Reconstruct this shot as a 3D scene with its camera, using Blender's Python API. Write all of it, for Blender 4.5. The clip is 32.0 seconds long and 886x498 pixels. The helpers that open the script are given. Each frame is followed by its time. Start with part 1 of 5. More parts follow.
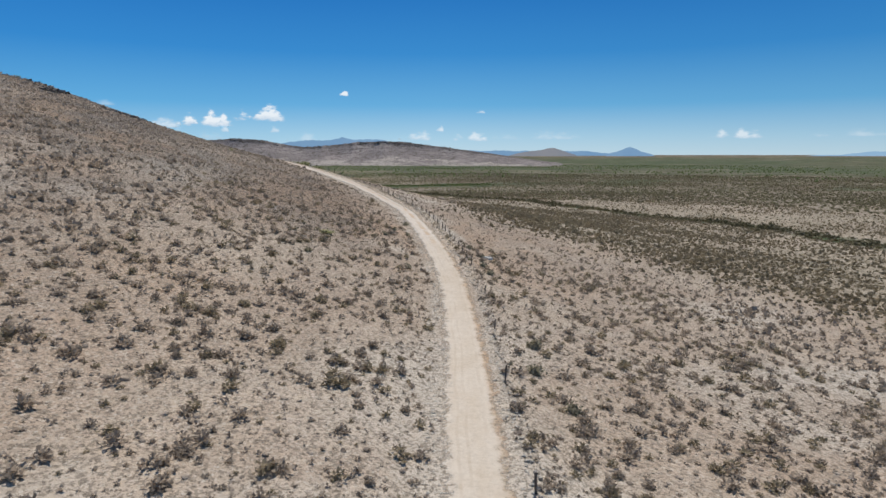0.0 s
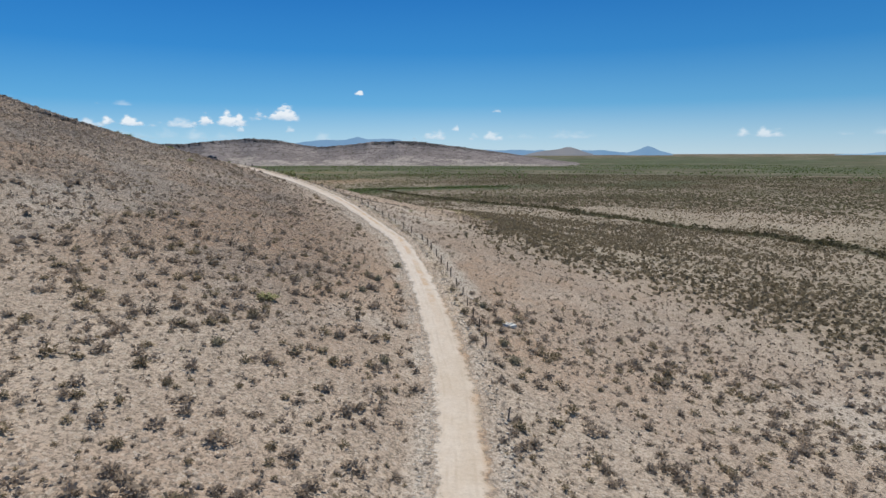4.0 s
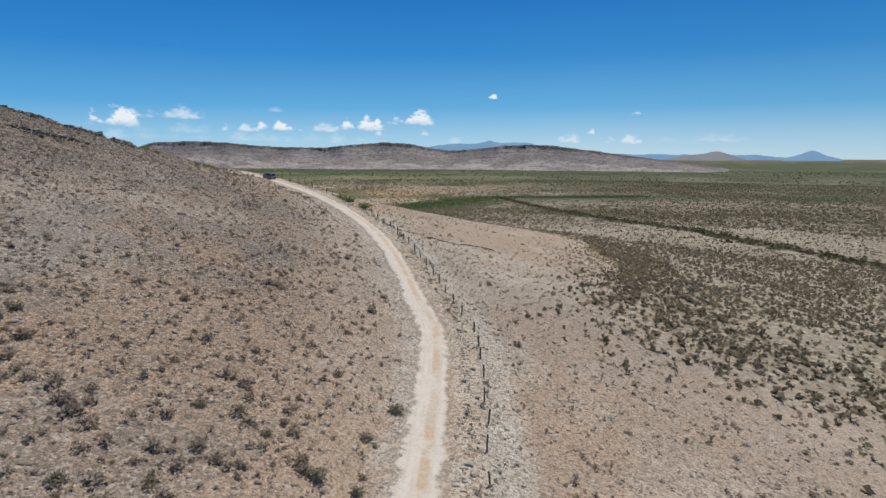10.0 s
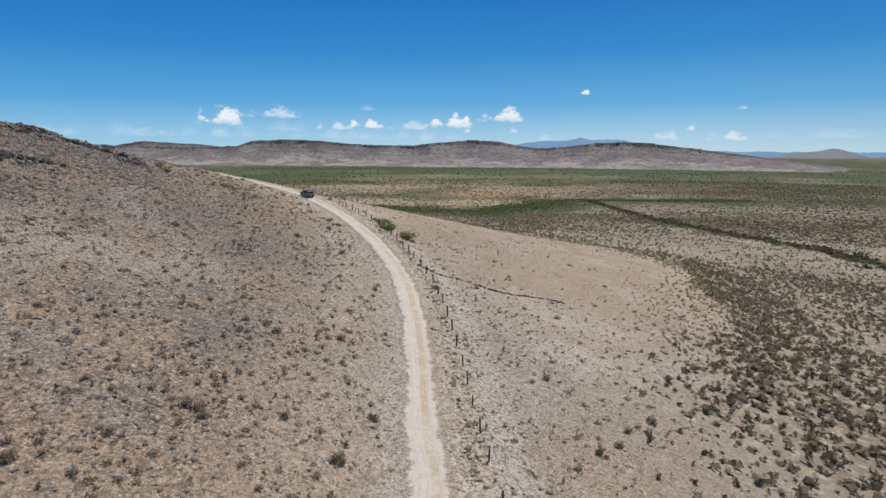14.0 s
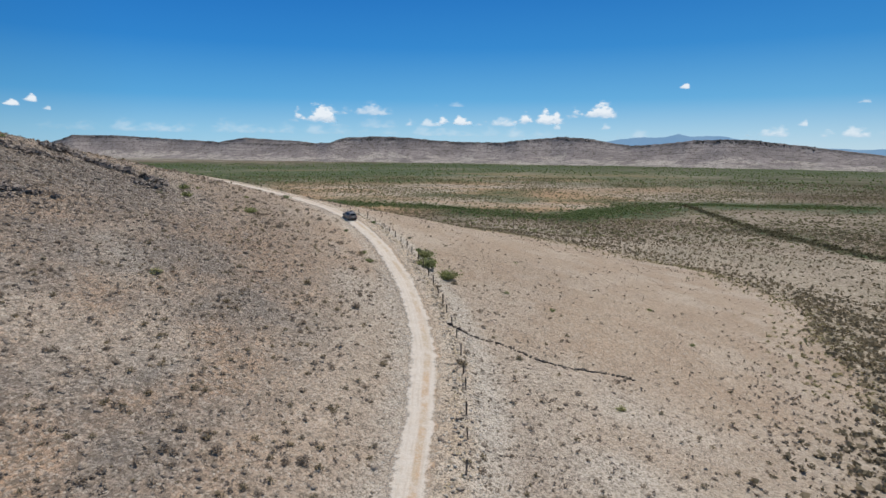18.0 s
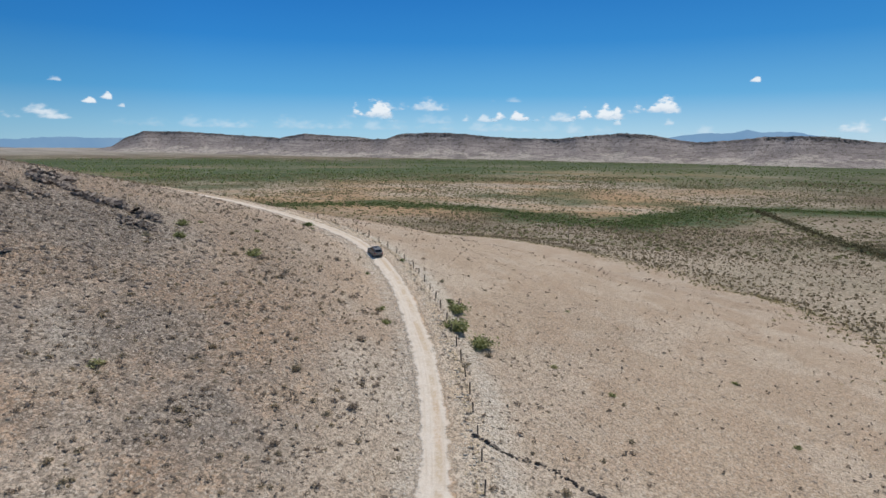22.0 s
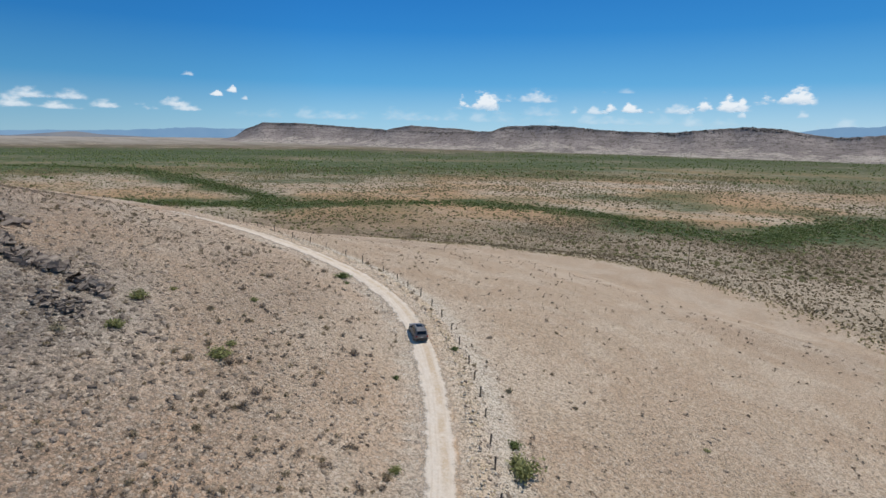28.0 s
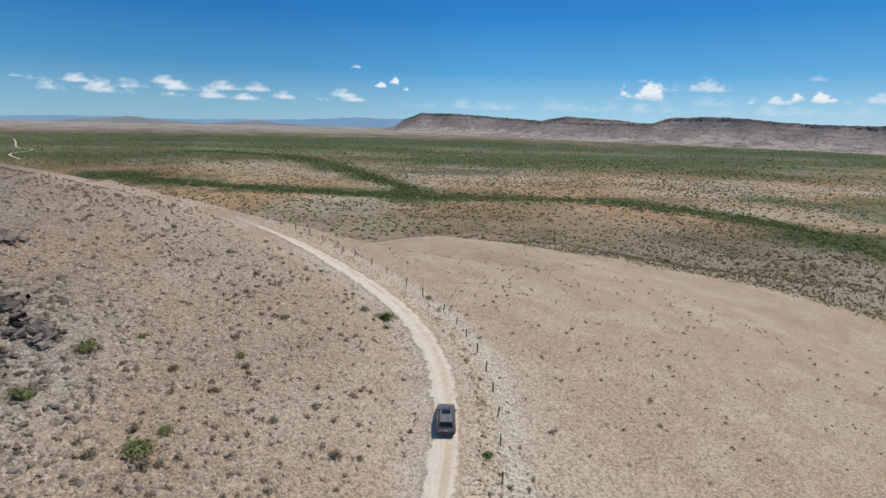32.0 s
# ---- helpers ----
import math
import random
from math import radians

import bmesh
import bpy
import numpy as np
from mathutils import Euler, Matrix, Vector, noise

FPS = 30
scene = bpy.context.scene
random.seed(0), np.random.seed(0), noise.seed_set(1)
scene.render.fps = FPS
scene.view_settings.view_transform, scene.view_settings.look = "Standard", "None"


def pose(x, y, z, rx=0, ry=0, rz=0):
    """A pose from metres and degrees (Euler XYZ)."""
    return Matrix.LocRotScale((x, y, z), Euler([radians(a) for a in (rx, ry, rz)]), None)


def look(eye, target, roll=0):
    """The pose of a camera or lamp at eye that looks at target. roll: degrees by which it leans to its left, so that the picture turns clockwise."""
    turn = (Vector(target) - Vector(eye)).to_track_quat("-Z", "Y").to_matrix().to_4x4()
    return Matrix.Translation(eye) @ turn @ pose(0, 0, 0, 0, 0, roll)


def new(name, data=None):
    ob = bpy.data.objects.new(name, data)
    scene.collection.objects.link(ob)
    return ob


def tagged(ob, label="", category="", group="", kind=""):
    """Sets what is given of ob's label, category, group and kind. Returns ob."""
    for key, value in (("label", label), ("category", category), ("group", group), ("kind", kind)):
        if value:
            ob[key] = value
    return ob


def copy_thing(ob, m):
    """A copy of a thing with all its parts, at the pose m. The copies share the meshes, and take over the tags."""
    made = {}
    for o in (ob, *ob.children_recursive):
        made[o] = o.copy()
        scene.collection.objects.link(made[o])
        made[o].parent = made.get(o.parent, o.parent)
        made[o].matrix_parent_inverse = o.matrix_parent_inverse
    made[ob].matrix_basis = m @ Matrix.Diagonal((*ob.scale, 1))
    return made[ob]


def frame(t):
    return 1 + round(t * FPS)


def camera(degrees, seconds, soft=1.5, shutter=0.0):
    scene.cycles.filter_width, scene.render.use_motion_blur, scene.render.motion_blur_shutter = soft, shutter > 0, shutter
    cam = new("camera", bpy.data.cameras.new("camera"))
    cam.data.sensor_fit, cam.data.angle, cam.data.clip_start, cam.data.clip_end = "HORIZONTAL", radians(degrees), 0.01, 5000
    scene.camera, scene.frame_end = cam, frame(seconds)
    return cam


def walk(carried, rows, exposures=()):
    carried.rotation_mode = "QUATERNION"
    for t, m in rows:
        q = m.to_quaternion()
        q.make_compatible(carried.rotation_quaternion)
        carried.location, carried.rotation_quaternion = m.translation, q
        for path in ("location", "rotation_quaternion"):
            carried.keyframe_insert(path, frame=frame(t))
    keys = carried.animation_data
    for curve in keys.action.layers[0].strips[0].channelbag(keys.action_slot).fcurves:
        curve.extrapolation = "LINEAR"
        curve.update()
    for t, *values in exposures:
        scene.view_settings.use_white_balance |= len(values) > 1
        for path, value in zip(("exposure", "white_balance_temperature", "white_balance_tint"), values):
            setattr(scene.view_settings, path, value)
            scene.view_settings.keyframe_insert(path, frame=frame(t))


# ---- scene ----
cam = camera(73.6, 32.0)
METRES, EYE, TILT, LEAN, TURN = 213.0, 18.2, -9.0, 0.0, 0.0
ROWS = [
    (0.0, 0.0, 0.0, 0.0, -0.0, 0.0, -0.0),
    (0.5, -0.0004, 0.0177, 0.0033, -0.07, 0.16, 0.06),
    (1.0, -0.0003, 0.036, 0.0071, -0.07, 0.28, 0.08),
    (1.5, 0.0001, 0.0551, 0.0113, -0.05, 0.31, 0.11),
    (2.0, 0.0006, 0.075, 0.0158, 0.0, 0.32, 0.13),
    (2.5, 0.0016, 0.0952, 0.0204, 0.18, 0.29, 0.09),
    (3.0, 0.0031, 0.1152, 0.0259, 0.48, 0.16, 0.05),
    (3.5, 0.005, 0.1348, 0.0318, 0.89, -0.04, -0.03),
    (5.5, 0.0179, 0.2057, 0.0498, 4.15, -0.12, -0.57),
    (6.0, 0.0214, 0.2222, 0.0531, 5.25, 0.04, -0.79),
    (6.5, 0.0241, 0.2393, 0.0566, 6.31, 0.15, -1.0),
    (7.0, 0.0261, 0.2576, 0.0609, 7.33, 0.23, -1.2),
    (7.5, 0.0279, 0.2764, 0.0656, 8.36, 0.21, -1.4),
    (8.0, 0.0302, 0.2949, 0.0703, 9.5, 0.21, -1.59),
    (8.5, 0.0328, 0.3122, 0.0753, 10.74, 0.14, -1.82),
    (9.0, 0.0347, 0.3286, 0.0802, 11.93, 0.08, -2.04),
    (9.5, 0.0355, 0.3444, 0.0847, 12.98, 0.04, -2.2),
    (10.0, 0.0354, 0.3605, 0.0894, 13.94, -0.05, -2.38),
    (10.5, 0.0349, 0.3772, 0.0942, 14.91, -0.08, -2.51),
    (11.0, 0.034, 0.3941, 0.099, 15.83, -0.08, -2.65),
    (11.5, 0.0333, 0.4109, 0.1042, 16.83, -0.18, -2.77),
    (12.0, 0.0325, 0.4278, 0.1101, 17.87, -0.35, -2.95),
    (12.5, 0.0312, 0.4446, 0.1156, 18.92, -0.49, -3.13),
    (13.0, 0.0294, 0.4614, 0.1206, 20.0, -0.58, -3.28),
    (13.5, 0.0278, 0.4774, 0.1253, 21.18, -0.67, -3.46),
    (14.0, 0.0258, 0.4924, 0.1301, 22.34, -0.78, -3.66),
    (14.5, 0.0231, 0.5066, 0.1349, 23.33, -0.89, -3.82),
    (16.5, 0.0186, 0.5555, 0.1526, 27.78, -1.39, -4.55),
    (17.0, 0.0179, 0.565, 0.1571, 28.79, -1.55, -4.7),
    (17.5, 0.0173, 0.5738, 0.1617, 29.77, -1.68, -4.85),
    (18.0, 0.0168, 0.5821, 0.1661, 30.73, -1.78, -5.02),
    (18.5, 0.0158, 0.5895, 0.1713, 31.55, -1.89, -5.16),
    (19.0, 0.0127, 0.597, 0.1767, 32.15, -1.99, -5.26),
    (19.5, 0.0084, 0.605, 0.1823, 32.61, -2.13, -5.31),
    (20.0, 0.003, 0.6142, 0.1875, 33.05, -2.22, -5.36),
    (20.5, -0.0023, 0.6251, 0.1924, 33.68, -2.29, -5.42),
    (21.0, -0.008, 0.6369, 0.1972, 34.38, -2.41, -5.55),
    (21.5, -0.0138, 0.6493, 0.2014, 35.22, -2.58, -5.71),
    (22.0, -0.0194, 0.6613, 0.2054, 36.07, -2.74, -5.82),
    (22.5, -0.0245, 0.6726, 0.2096, 36.93, -2.87, -5.98),
    (23.0, -0.029, 0.6838, 0.2136, 37.84, -2.97, -6.14),
    (23.5, -0.0337, 0.694, 0.2178, 38.63, -3.04, -6.35),
    (24.0, -0.0399, 0.7046, 0.2222, 39.33, -3.16, -6.51),
    (24.5, -0.0479, 0.7154, 0.2263, 39.88, -3.24, -6.6),
    (25.0, -0.0574, 0.7271, 0.2301, 40.36, -3.31, -6.68),
    (25.5, -0.0674, 0.7388, 0.2343, 40.86, -3.47, -6.78),
    (27.5, -0.1018, 0.7875, 0.25, 44.55, -4.38, -7.25),
    (28.0, -0.1078, 0.8005, 0.2538, 46.07, -4.68, -7.44),
    (28.5, -0.1134, 0.8141, 0.2571, 47.83, -4.93, -7.69),
    (29.0, -0.1198, 0.8279, 0.2609, 49.62, -5.3, -7.9),
    (29.5, -0.1276, 0.8418, 0.265, 51.35, -5.79, -8.11),
    (30.0, -0.1366, 0.856, 0.2684, 52.99, -6.21, -8.32),
    (30.5, -0.1443, 0.8699, 0.272, 54.8, -6.7, -8.51),
    (31.0, -0.1503, 0.8833, 0.2753, 56.77, -7.12, -8.75),
    (31.5, -0.1541, 0.8955, 0.2782, 58.88, -7.43, -9.0),
    (32.0, -0.1582, 0.9062, 0.2812, 60.84, -7.7, -9.23),
]
walk(cam, [(t, pose(0, 0, EYE, TILT, LEAN, TURN) @ pose(METRES * x, METRES * y, METRES * z, 90 + pitch, roll, yaw)) for t, x, y, z, yaw, pitch, roll in ROWS])

# ---------------------------------------------------------------- world and sun
SKY, SUN_EL, SUN_AZ = 0.10, 66.0, 14.0          # degrees above the horizon; degrees to the right of +y
world = bpy.data.worlds.new("sky")
scene.world = world
world.use_nodes = True
wn, wl = world.node_tree.nodes, world.node_tree.links
wn.clear()
sky = wn.new("ShaderNodeTexSky")
sky.sky_type, sky.sun_disc = "NISHITA", False
sky.sun_elevation, sky.sun_rotation = radians(SUN_EL), radians(SUN_AZ)
sky.altitude, sky.air_density, sky.dust_density, sky.ozone_density = 1300.0, 1.0, 0.6, 2.2
bg = wn.new("ShaderNodeBackground")
bg.inputs["Strength"].default_value = SKY
wout = wn.new("ShaderNodeOutputWorld")
# the clear dry air of the plateau: deep blue overhead, pale blue at the rim
wco, wsep, wramp, wmix = wn.new("ShaderNodeTexCoord"), wn.new("ShaderNodeSeparateXYZ"), wn.new("ShaderNodeValToRGB"), wn.new("ShaderNodeMix")
wl.new(wco.outputs["Generated"], wsep.inputs[0])
wl.new(wsep.outputs[2], wramp.inputs[0])
bands = [(0.0, (0.50, 0.67, 0.78)), (0.03, (0.36, 0.585, 0.76)), (0.08, (0.125, 0.40, 0.70)), (0.16, (0.035, 0.245, 0.60)), (0.27, (0.010, 0.150, 0.49)), (0.5, (0.06, 0.165, 0.37)), (1.0, (0.10, 0.19, 0.33))]
while len(wramp.color_ramp.elements) < len(bands):
    wramp.color_ramp.elements.new(0.5)
for e, (at, c) in zip(wramp.color_ramp.elements, bands):
    e.position, e.color = at, (*[v / SKY for v in c], 1.0)
wside, whalf, wdeep = wn.new("ShaderNodeValToRGB"), wn.new("ShaderNodeMapRange"), wn.new("ShaderNodeMix")
whalf.inputs[1].default_value = -1.0
wl.new(wsep.outputs[0], whalf.inputs[0])
wl.new(whalf.outputs[0], wside.inputs[0])
sides = [(0.0, 0.72, 0.76, 1.1), (0.08, 0.92, 0.78, 1.09), (0.25, 1.0, 0.9, 1.03), (0.5, 1.03, 1.0, 0.99), (0.8, 0.94, 1.0, 0.99)]
while len(wside.color_ramp.elements) < len(sides):
    wside.color_ramp.elements.new(0.5)
for e, (at, v, warm, cool) in zip(wside.color_ramp.elements, sides):
    e.position, e.color = at, (v * warm, v, v * cool, 1.0)
wdeep.data_type, wdeep.blend_type, wdeep.inputs[0].default_value = "RGBA", "MULTIPLY", 1.0
wl.new(wramp.outputs[0], wdeep.inputs[6])
wl.new(wside.outputs[0], wdeep.inputs[7])
wmix.data_type = "RGBA"
wmix.inputs[0].default_value = 0.97
wl.new(sky.outputs[0], wmix.inputs[6])
wl.new(wdeep.outputs[2], wmix.inputs[7])
wl.new(wmix.outputs[2], bg.inputs[0])
wl.new(bg.outputs[0], wout.inputs[0])
sun_data = bpy.data.lights.new("sun", "SUN")
sun_data.energy, sun_data.angle, sun_data.color = 3.75, radians(0.53), (1.0, 0.945, 0.86)
sun = new("sun", sun_data)
sun_dir = Vector((math.sin(radians(SUN_AZ)) * math.cos(radians(SUN_EL)), math.cos(radians(SUN_AZ)) * math.cos(radians(SUN_EL)), math.sin(radians(SUN_EL))))
sun.matrix_world = look(sun_dir * 300.0, (0, 0, 0))


# ---------------------------------------------------------------- materials
class Mat:
    """A small writer of node materials."""

    def __init__(self, name, rough=0.9, metal=0.0, spec=0.3):
        self.m = bpy.data.materials.new(name)
        self.m.use_nodes = True
        self.n, self.l = self.m.node_tree.nodes, self.m.node_tree.links
        self.b = self.n["Principled BSDF"]
        self.b.inputs["Roughness"].default_value = rough
        self.b.inputs["Metallic"].default_value = metal
        self.b.inputs["Specular IOR Level"].default_value = spec
        self.co = self.n.new("ShaderNodeTexCoord").outputs["Object"]

    def noise(self, scale, detail=3.0, rough=0.55, stretch=None, dist=0.0):
        t = self.n.new("ShaderNodeTexNoise")
        t.inputs["Scale"].default_value, t.inputs["Detail"].default_value = scale, detail
        t.inputs["Roughness"].default_value, t.inputs["Distortion"].default_value = rough, dist
        self.l.new(self.where(stretch), t.inputs["Vector"])
        return t.outputs["Fac"]

    def where(self, stretch):
        if not stretch:
            return self.co
        p = self.n.new("ShaderNodeMapping")
        p.inputs["Scale"].default_value = stretch
        self.l.new(self.co, p.inputs["Vector"])
        return p.outputs[0]

    def cells(self, scale, out="Distance", stretch=None, rand=1.0, warp=0.0):
        t = self.n.new("ShaderNodeTexVoronoi")
        t.inputs["Scale"].default_value, t.inputs["Randomness"].default_value = scale, rand
        at = self.where(stretch)
        if warp:
            w, a = self.n.new("ShaderNodeTexNoise"), self.n.new("ShaderNodeVectorMath")
            w.inputs["Scale"].default_value, w.inputs["Detail"].default_value = scale * 0.8, 3.0
            self.l.new(at, w.inputs["Vector"])
            a.operation = "MULTIPLY_ADD"
            self.l.new(w.outputs["Color"], a.inputs[0])
            a.inputs[1].default_value = (warp / scale,) * 3
            self.l.new(at, a.inputs[2])
            at = a.outputs[0]
        self.l.new(at, t.inputs["Vector"])
        return t.outputs[out]

    def ramp(self, fac, lo, hi, a=0.0, b=1.0):
        t = self.n.new("ShaderNodeMapRange")
        t.interpolation_type = "SMOOTHSTEP"
        for k, v in zip((1, 2, 3, 4), (lo, hi, a, b)):
            t.inputs[k].default_value = v
        self.l.new(fac, t.inputs[0])
        return t.outputs[0]

    def math(self, op, a, b=0.0):
        t = self.n.new("ShaderNodeMath")
        t.operation = op
        for k, v in enumerate((a, b)):
            if isinstance(v, (int, float)):
                t.inputs[k].default_value = v
            else:
                self.l.new(v, t.inputs[k])
        return t.outputs[0]

    def mix(self, fac, a, b, mode="MIX"):
        t = self.n.new("ShaderNodeMix")
        t.data_type, t.blend_type = "RGBA", mode
        for k, v in ((0, fac), (6, a), (7, b)):
            if isinstance(v, (int, float)):
                t.inputs[k].default_value = v
            elif isinstance(v, tuple):
                t.inputs[k].default_value = (*v, 1.0)
            else:
                self.l.new(v, t.inputs[k])
        return t.outputs[2]

    def attr(self, name, out="Color"):
        t = self.n.new("ShaderNodeAttribute")
        t.attribute_name = name
        return t.outputs[out]

    def split(self, colour):
        t = self.n.new("ShaderNodeSeparateColor")
        self.l.new(colour, t.inputs[0])
        return t.outputs

    def island(self):
        return self.n.new("ShaderNodeNewGeometry").outputs["Random Per Island"]

    def each(self):
        return self.n.new("ShaderNodeObjectInfo").outputs["Random"]

    def bump(self, height, strength=0.5, distance=0.1):
        t = self.n.new("ShaderNodeBump")
        t.inputs["Strength"].default_value, t.inputs["Distance"].default_value = strength, distance
        self.l.new(height, t.inputs["Height"])
        self.l.new(t.outputs[0], self.b.inputs["Normal"])

    def done(self, colour):
        if isinstance(colour, tuple):
            self.b.inputs["Base Color"].default_value = (*colour, 1.0)
        else:
            self.l.new(colour, self.b.inputs["Base Color"])
        return self.m


def mat_ground():
    k = Mat("desert_ground", 0.95, 0, 0.12)
    grass, scrub, green, stony = [*k.split(k.attr("zone"))[:3], k.attr("zone", "Alpha")]
    white, orange, far = k.split(k.attr("tone"))[:3]
    broad, mid, fine = k.noise(0.035, 4), k.noise(0.32, 5, 0.6), k.noise(2.6, 4, 0.65)
    c = k.mix(k.ramp(broad, 0.35, 0.65), SOIL_PINK, SOIL_PALE)
    c = k.mix(k.math("MULTIPLY", k.ramp(k.noise(0.06, 5, 0.65), 0.40, 0.56), orange), c, SOIL_ORANGE)
    c = k.mix(k.ramp(mid, 0.32, 0.7, 0.55, 0.0), c, SOIL_DUST)
    # stony slopes: a carpet of grey-brown rock chips
    cell = k.split(k.cells(1.9, "Color", warp=2.2))
    small = k.split(k.cells(5.2, "Color", warp=2.2))
    chip = k.math("ADD", k.math("MULTIPLY", cell[0], 0.45), k.math("MULTIPLY", small[1], 0.55))
    rock = k.mix(k.ramp(chip, 0.28, 0.75), ROCK_DARK, ROCK_PALE)
    rock = k.mix(k.ramp(k.noise(0.05, 5, 0.65), 0.40, 0.58), rock, k.mix(k.ramp(chip, 0.15, 0.8), ROCK_RUST, SOIL_ORANGE))
    c = k.mix(k.math("MULTIPLY", stony, k.ramp(k.noise(0.45, 5, 0.75), 0.25, 0.55, 0.35, 0.95)), c, rock)
    # dark rubble high on the slope
    c = k.mix(k.math("MULTIPLY", k.attr("rubble", "Fac"), k.ramp(k.noise(0.30, 6, 0.8), 0.34, 0.54)), c, k.mix(k.ramp(chip, 0.25, 0.8), RUBBLE_DARK, RUBBLE_PALE))
    # dry grass
    straw = k.mix(k.ramp(k.noise(0.11, 5, 0.6), 0.35, 0.65), GRASS_A, GRASS_B)
    straw = k.mix(k.ramp(k.noise(2.3, 5, 0.75), 0.32, 0.60, 0.45, 0.0), straw, GRASS_SHADE)
    straw = k.mix(k.ramp(k.noise(0.07, 5, 0.65), 0.46, 0.62, 0.0, 0.6), straw, SOIL_PALE)
    c = k.mix(grass, c, straw)
    c = k.mix(k.math("MULTIPLY", white, k.ramp(k.noise(0.8, 6, 0.75), 0.30, 0.52, 0.45, 1.0)), c, k.mix(k.ramp(chip, 0.2, 0.8), SOIL_GREY, SOIL_WHITE))
    # tan rubble between the track and the fence
    bank = k.math("MULTIPLY", k.attr("tone", "Alpha"), k.ramp(k.noise(0.9, 6, 0.78), 0.30, 0.54, 0.35, 0.95))
    c = k.mix(bank, c, k.mix(k.ramp(k.noise(0.25, 5, 0.7), 0.38, 0.60), BANK_TAN, BANK_ORANGE))
    # low dry herbs, too small to tell apart
    herb = k.math("MULTIPLY", k.ramp(k.cells(1.25, warp=1.2), 0.16, 0.40, 1.0, 0.0), k.ramp(k.split(k.cells(1.25, "Color", warp=1.2))[0], 0.42, 0.55))
    c = k.mix(k.math("MULTIPLY", herb, k.math("SUBTRACT", 0.50, k.math("ADD", k.math("MULTIPLY", grass, 0.28), k.math("MULTIPLY", k.attr("tone", "Alpha"), 0.20)))), c, HERB)
    # thorn scrub of the flat
    near = k.math("MAXIMUM", k.math("MULTIPLY", k.ramp(k.noise(0.75, 5, 0.7), 0.52, 0.60, 1.0, 0.0), k.ramp(far, 0.0, 0.12, 0.60, 0.95)), k.math("MULTIPLY", k.ramp(far, 0.0, 0.03), k.ramp(k.cells(0.38), 0.40, 0.56, 0.9, 0.0)))
    patch = k.ramp(k.noise(0.016, 5, 0.62), 0.40, 0.60)
    bare = k.ramp(k.noise(0.006, 4, 0.6, (0.6, 1.3, 1.0)), 0.42, 0.60)
    flat = k.mix(k.ramp(k.noise(0.9, 3), 0.35, 0.65), FLAT_PALE, FLAT_DUST)
    flat = k.mix(k.math("MULTIPLY", k.ramp(k.noise(0.005, 4, 0.55, (0.7, 1.2, 1.0)), 0.40, 0.56), orange), flat, FLAT_ORANGE)
    dark = k.mix(k.ramp(k.noise(0.02, 5), 0.4, 0.6), SCRUB_A, SCRUB_B)
    open_ = k.math("MULTIPLY", orange, k.ramp(far, 0.15, 0.6))
    cover = k.math("MULTIPLY", near, k.math("SUBTRACT", k.ramp(patch, 0.0, 1.0, 0.72, 1.0), k.math("MULTIPLY", far, 0.2)))
    dots = k.math("MULTIPLY", far, k.ramp(k.noise(0.075, 4, 0.7), 0.54, 0.62))
    dots = k.math("MAXIMUM", dots, k.math("MULTIPLY", far, k.ramp(k.cells(0.11), 0.18, 0.30, 0.9, 0.0)))
    seeds = k.math("MULTIPLY", k.ramp(k.cells(0.17), 0.22, 0.36, 1.0, 0.0), k.ramp(k.split(k.cells(0.17, "Color"))[1], 0.22, 0.36))
    dots = k.math("MAXIMUM", dots, k.math("MULTIPLY", k.ramp(far, 0.02, 0.3), seeds))
    plain = k.math("MULTIPLY", far, k.math("MULTIPLY", k.ramp(k.noise(0.0075, 6, 0.66, (0.8, 1.2, 1.0)), 0.30, 0.50), k.math("SUBTRACT", k.ramp(bare, 0.0, 1.0, 1.0, 0.85), k.math("MULTIPLY", open_, 0.72))))
    c = k.mix(scrub, c, k.mix(k.math("MAXIMUM", k.math("MULTIPLY", cover, k.math("SUBTRACT", 1.0, k.math("MULTIPLY", open_, 0.65))), k.math("MAXIMUM", plain, dots)), flat, dark))
    # green belts
    leaf = k.mix(k.ramp(k.noise(0.12, 5, 0.65), 0.35, 0.65), GREEN_A, GREEN_B)
    gaps = k.ramp(k.noise(0.040, 6, 0.66, (0.6, 1.4, 1.0)), 0.48, 0.66, 1.0, 0.55)
    c = k.mix(k.math("MULTIPLY", green, gaps), c, leaf)
    # pale haze painted into the colour of the far plain
    c = k.mix(k.math("MULTIPLY", k.attr("far_haze", "Fac"), k.ramp(k.noise(0.004, 6, 0.7, (0.5, 1.6, 1.0)), 0.38, 0.56, 0.45, 0.9)), c, PLAIN_HAZE)
    # grit, pale and dark; the darkest flecks also paint shadows between chips
    bare_ = k.math("SUBTRACT", 1.0, scrub)
    grit, fleck = k.split(k.cells(4.6, "Color", warp=2.5)), k.split(k.cells(7.5, "Color", warp=2.5))
    c = k.mix(k.math("MULTIPLY", k.ramp(grit[2], 0.70, 0.84, 0.0, 0.45), bare_), c, (0.60, 0.52, 0.43))
    c = k.mix(k.math("MULTIPLY", k.ramp(grit[1], 0.70, 0.84, 0.0, 0.55), bare_), c, (0.17, 0.14, 0.107))
    c = k.mix(k.math("MULTIPLY", k.ramp(fleck[0], 0.76, 0.86, 0.0, 0.6), bare_), c, (0.12, 0.096, 0.07))
    # single stones, few and uneven
    lone = k.math("MULTIPLY", k.ramp(k.split(k.cells(2.7, "Color"))[2], 0.86, 0.9), k.ramp(k.cells(2.7), 0.22, 0.3, 0.8, 0.0))
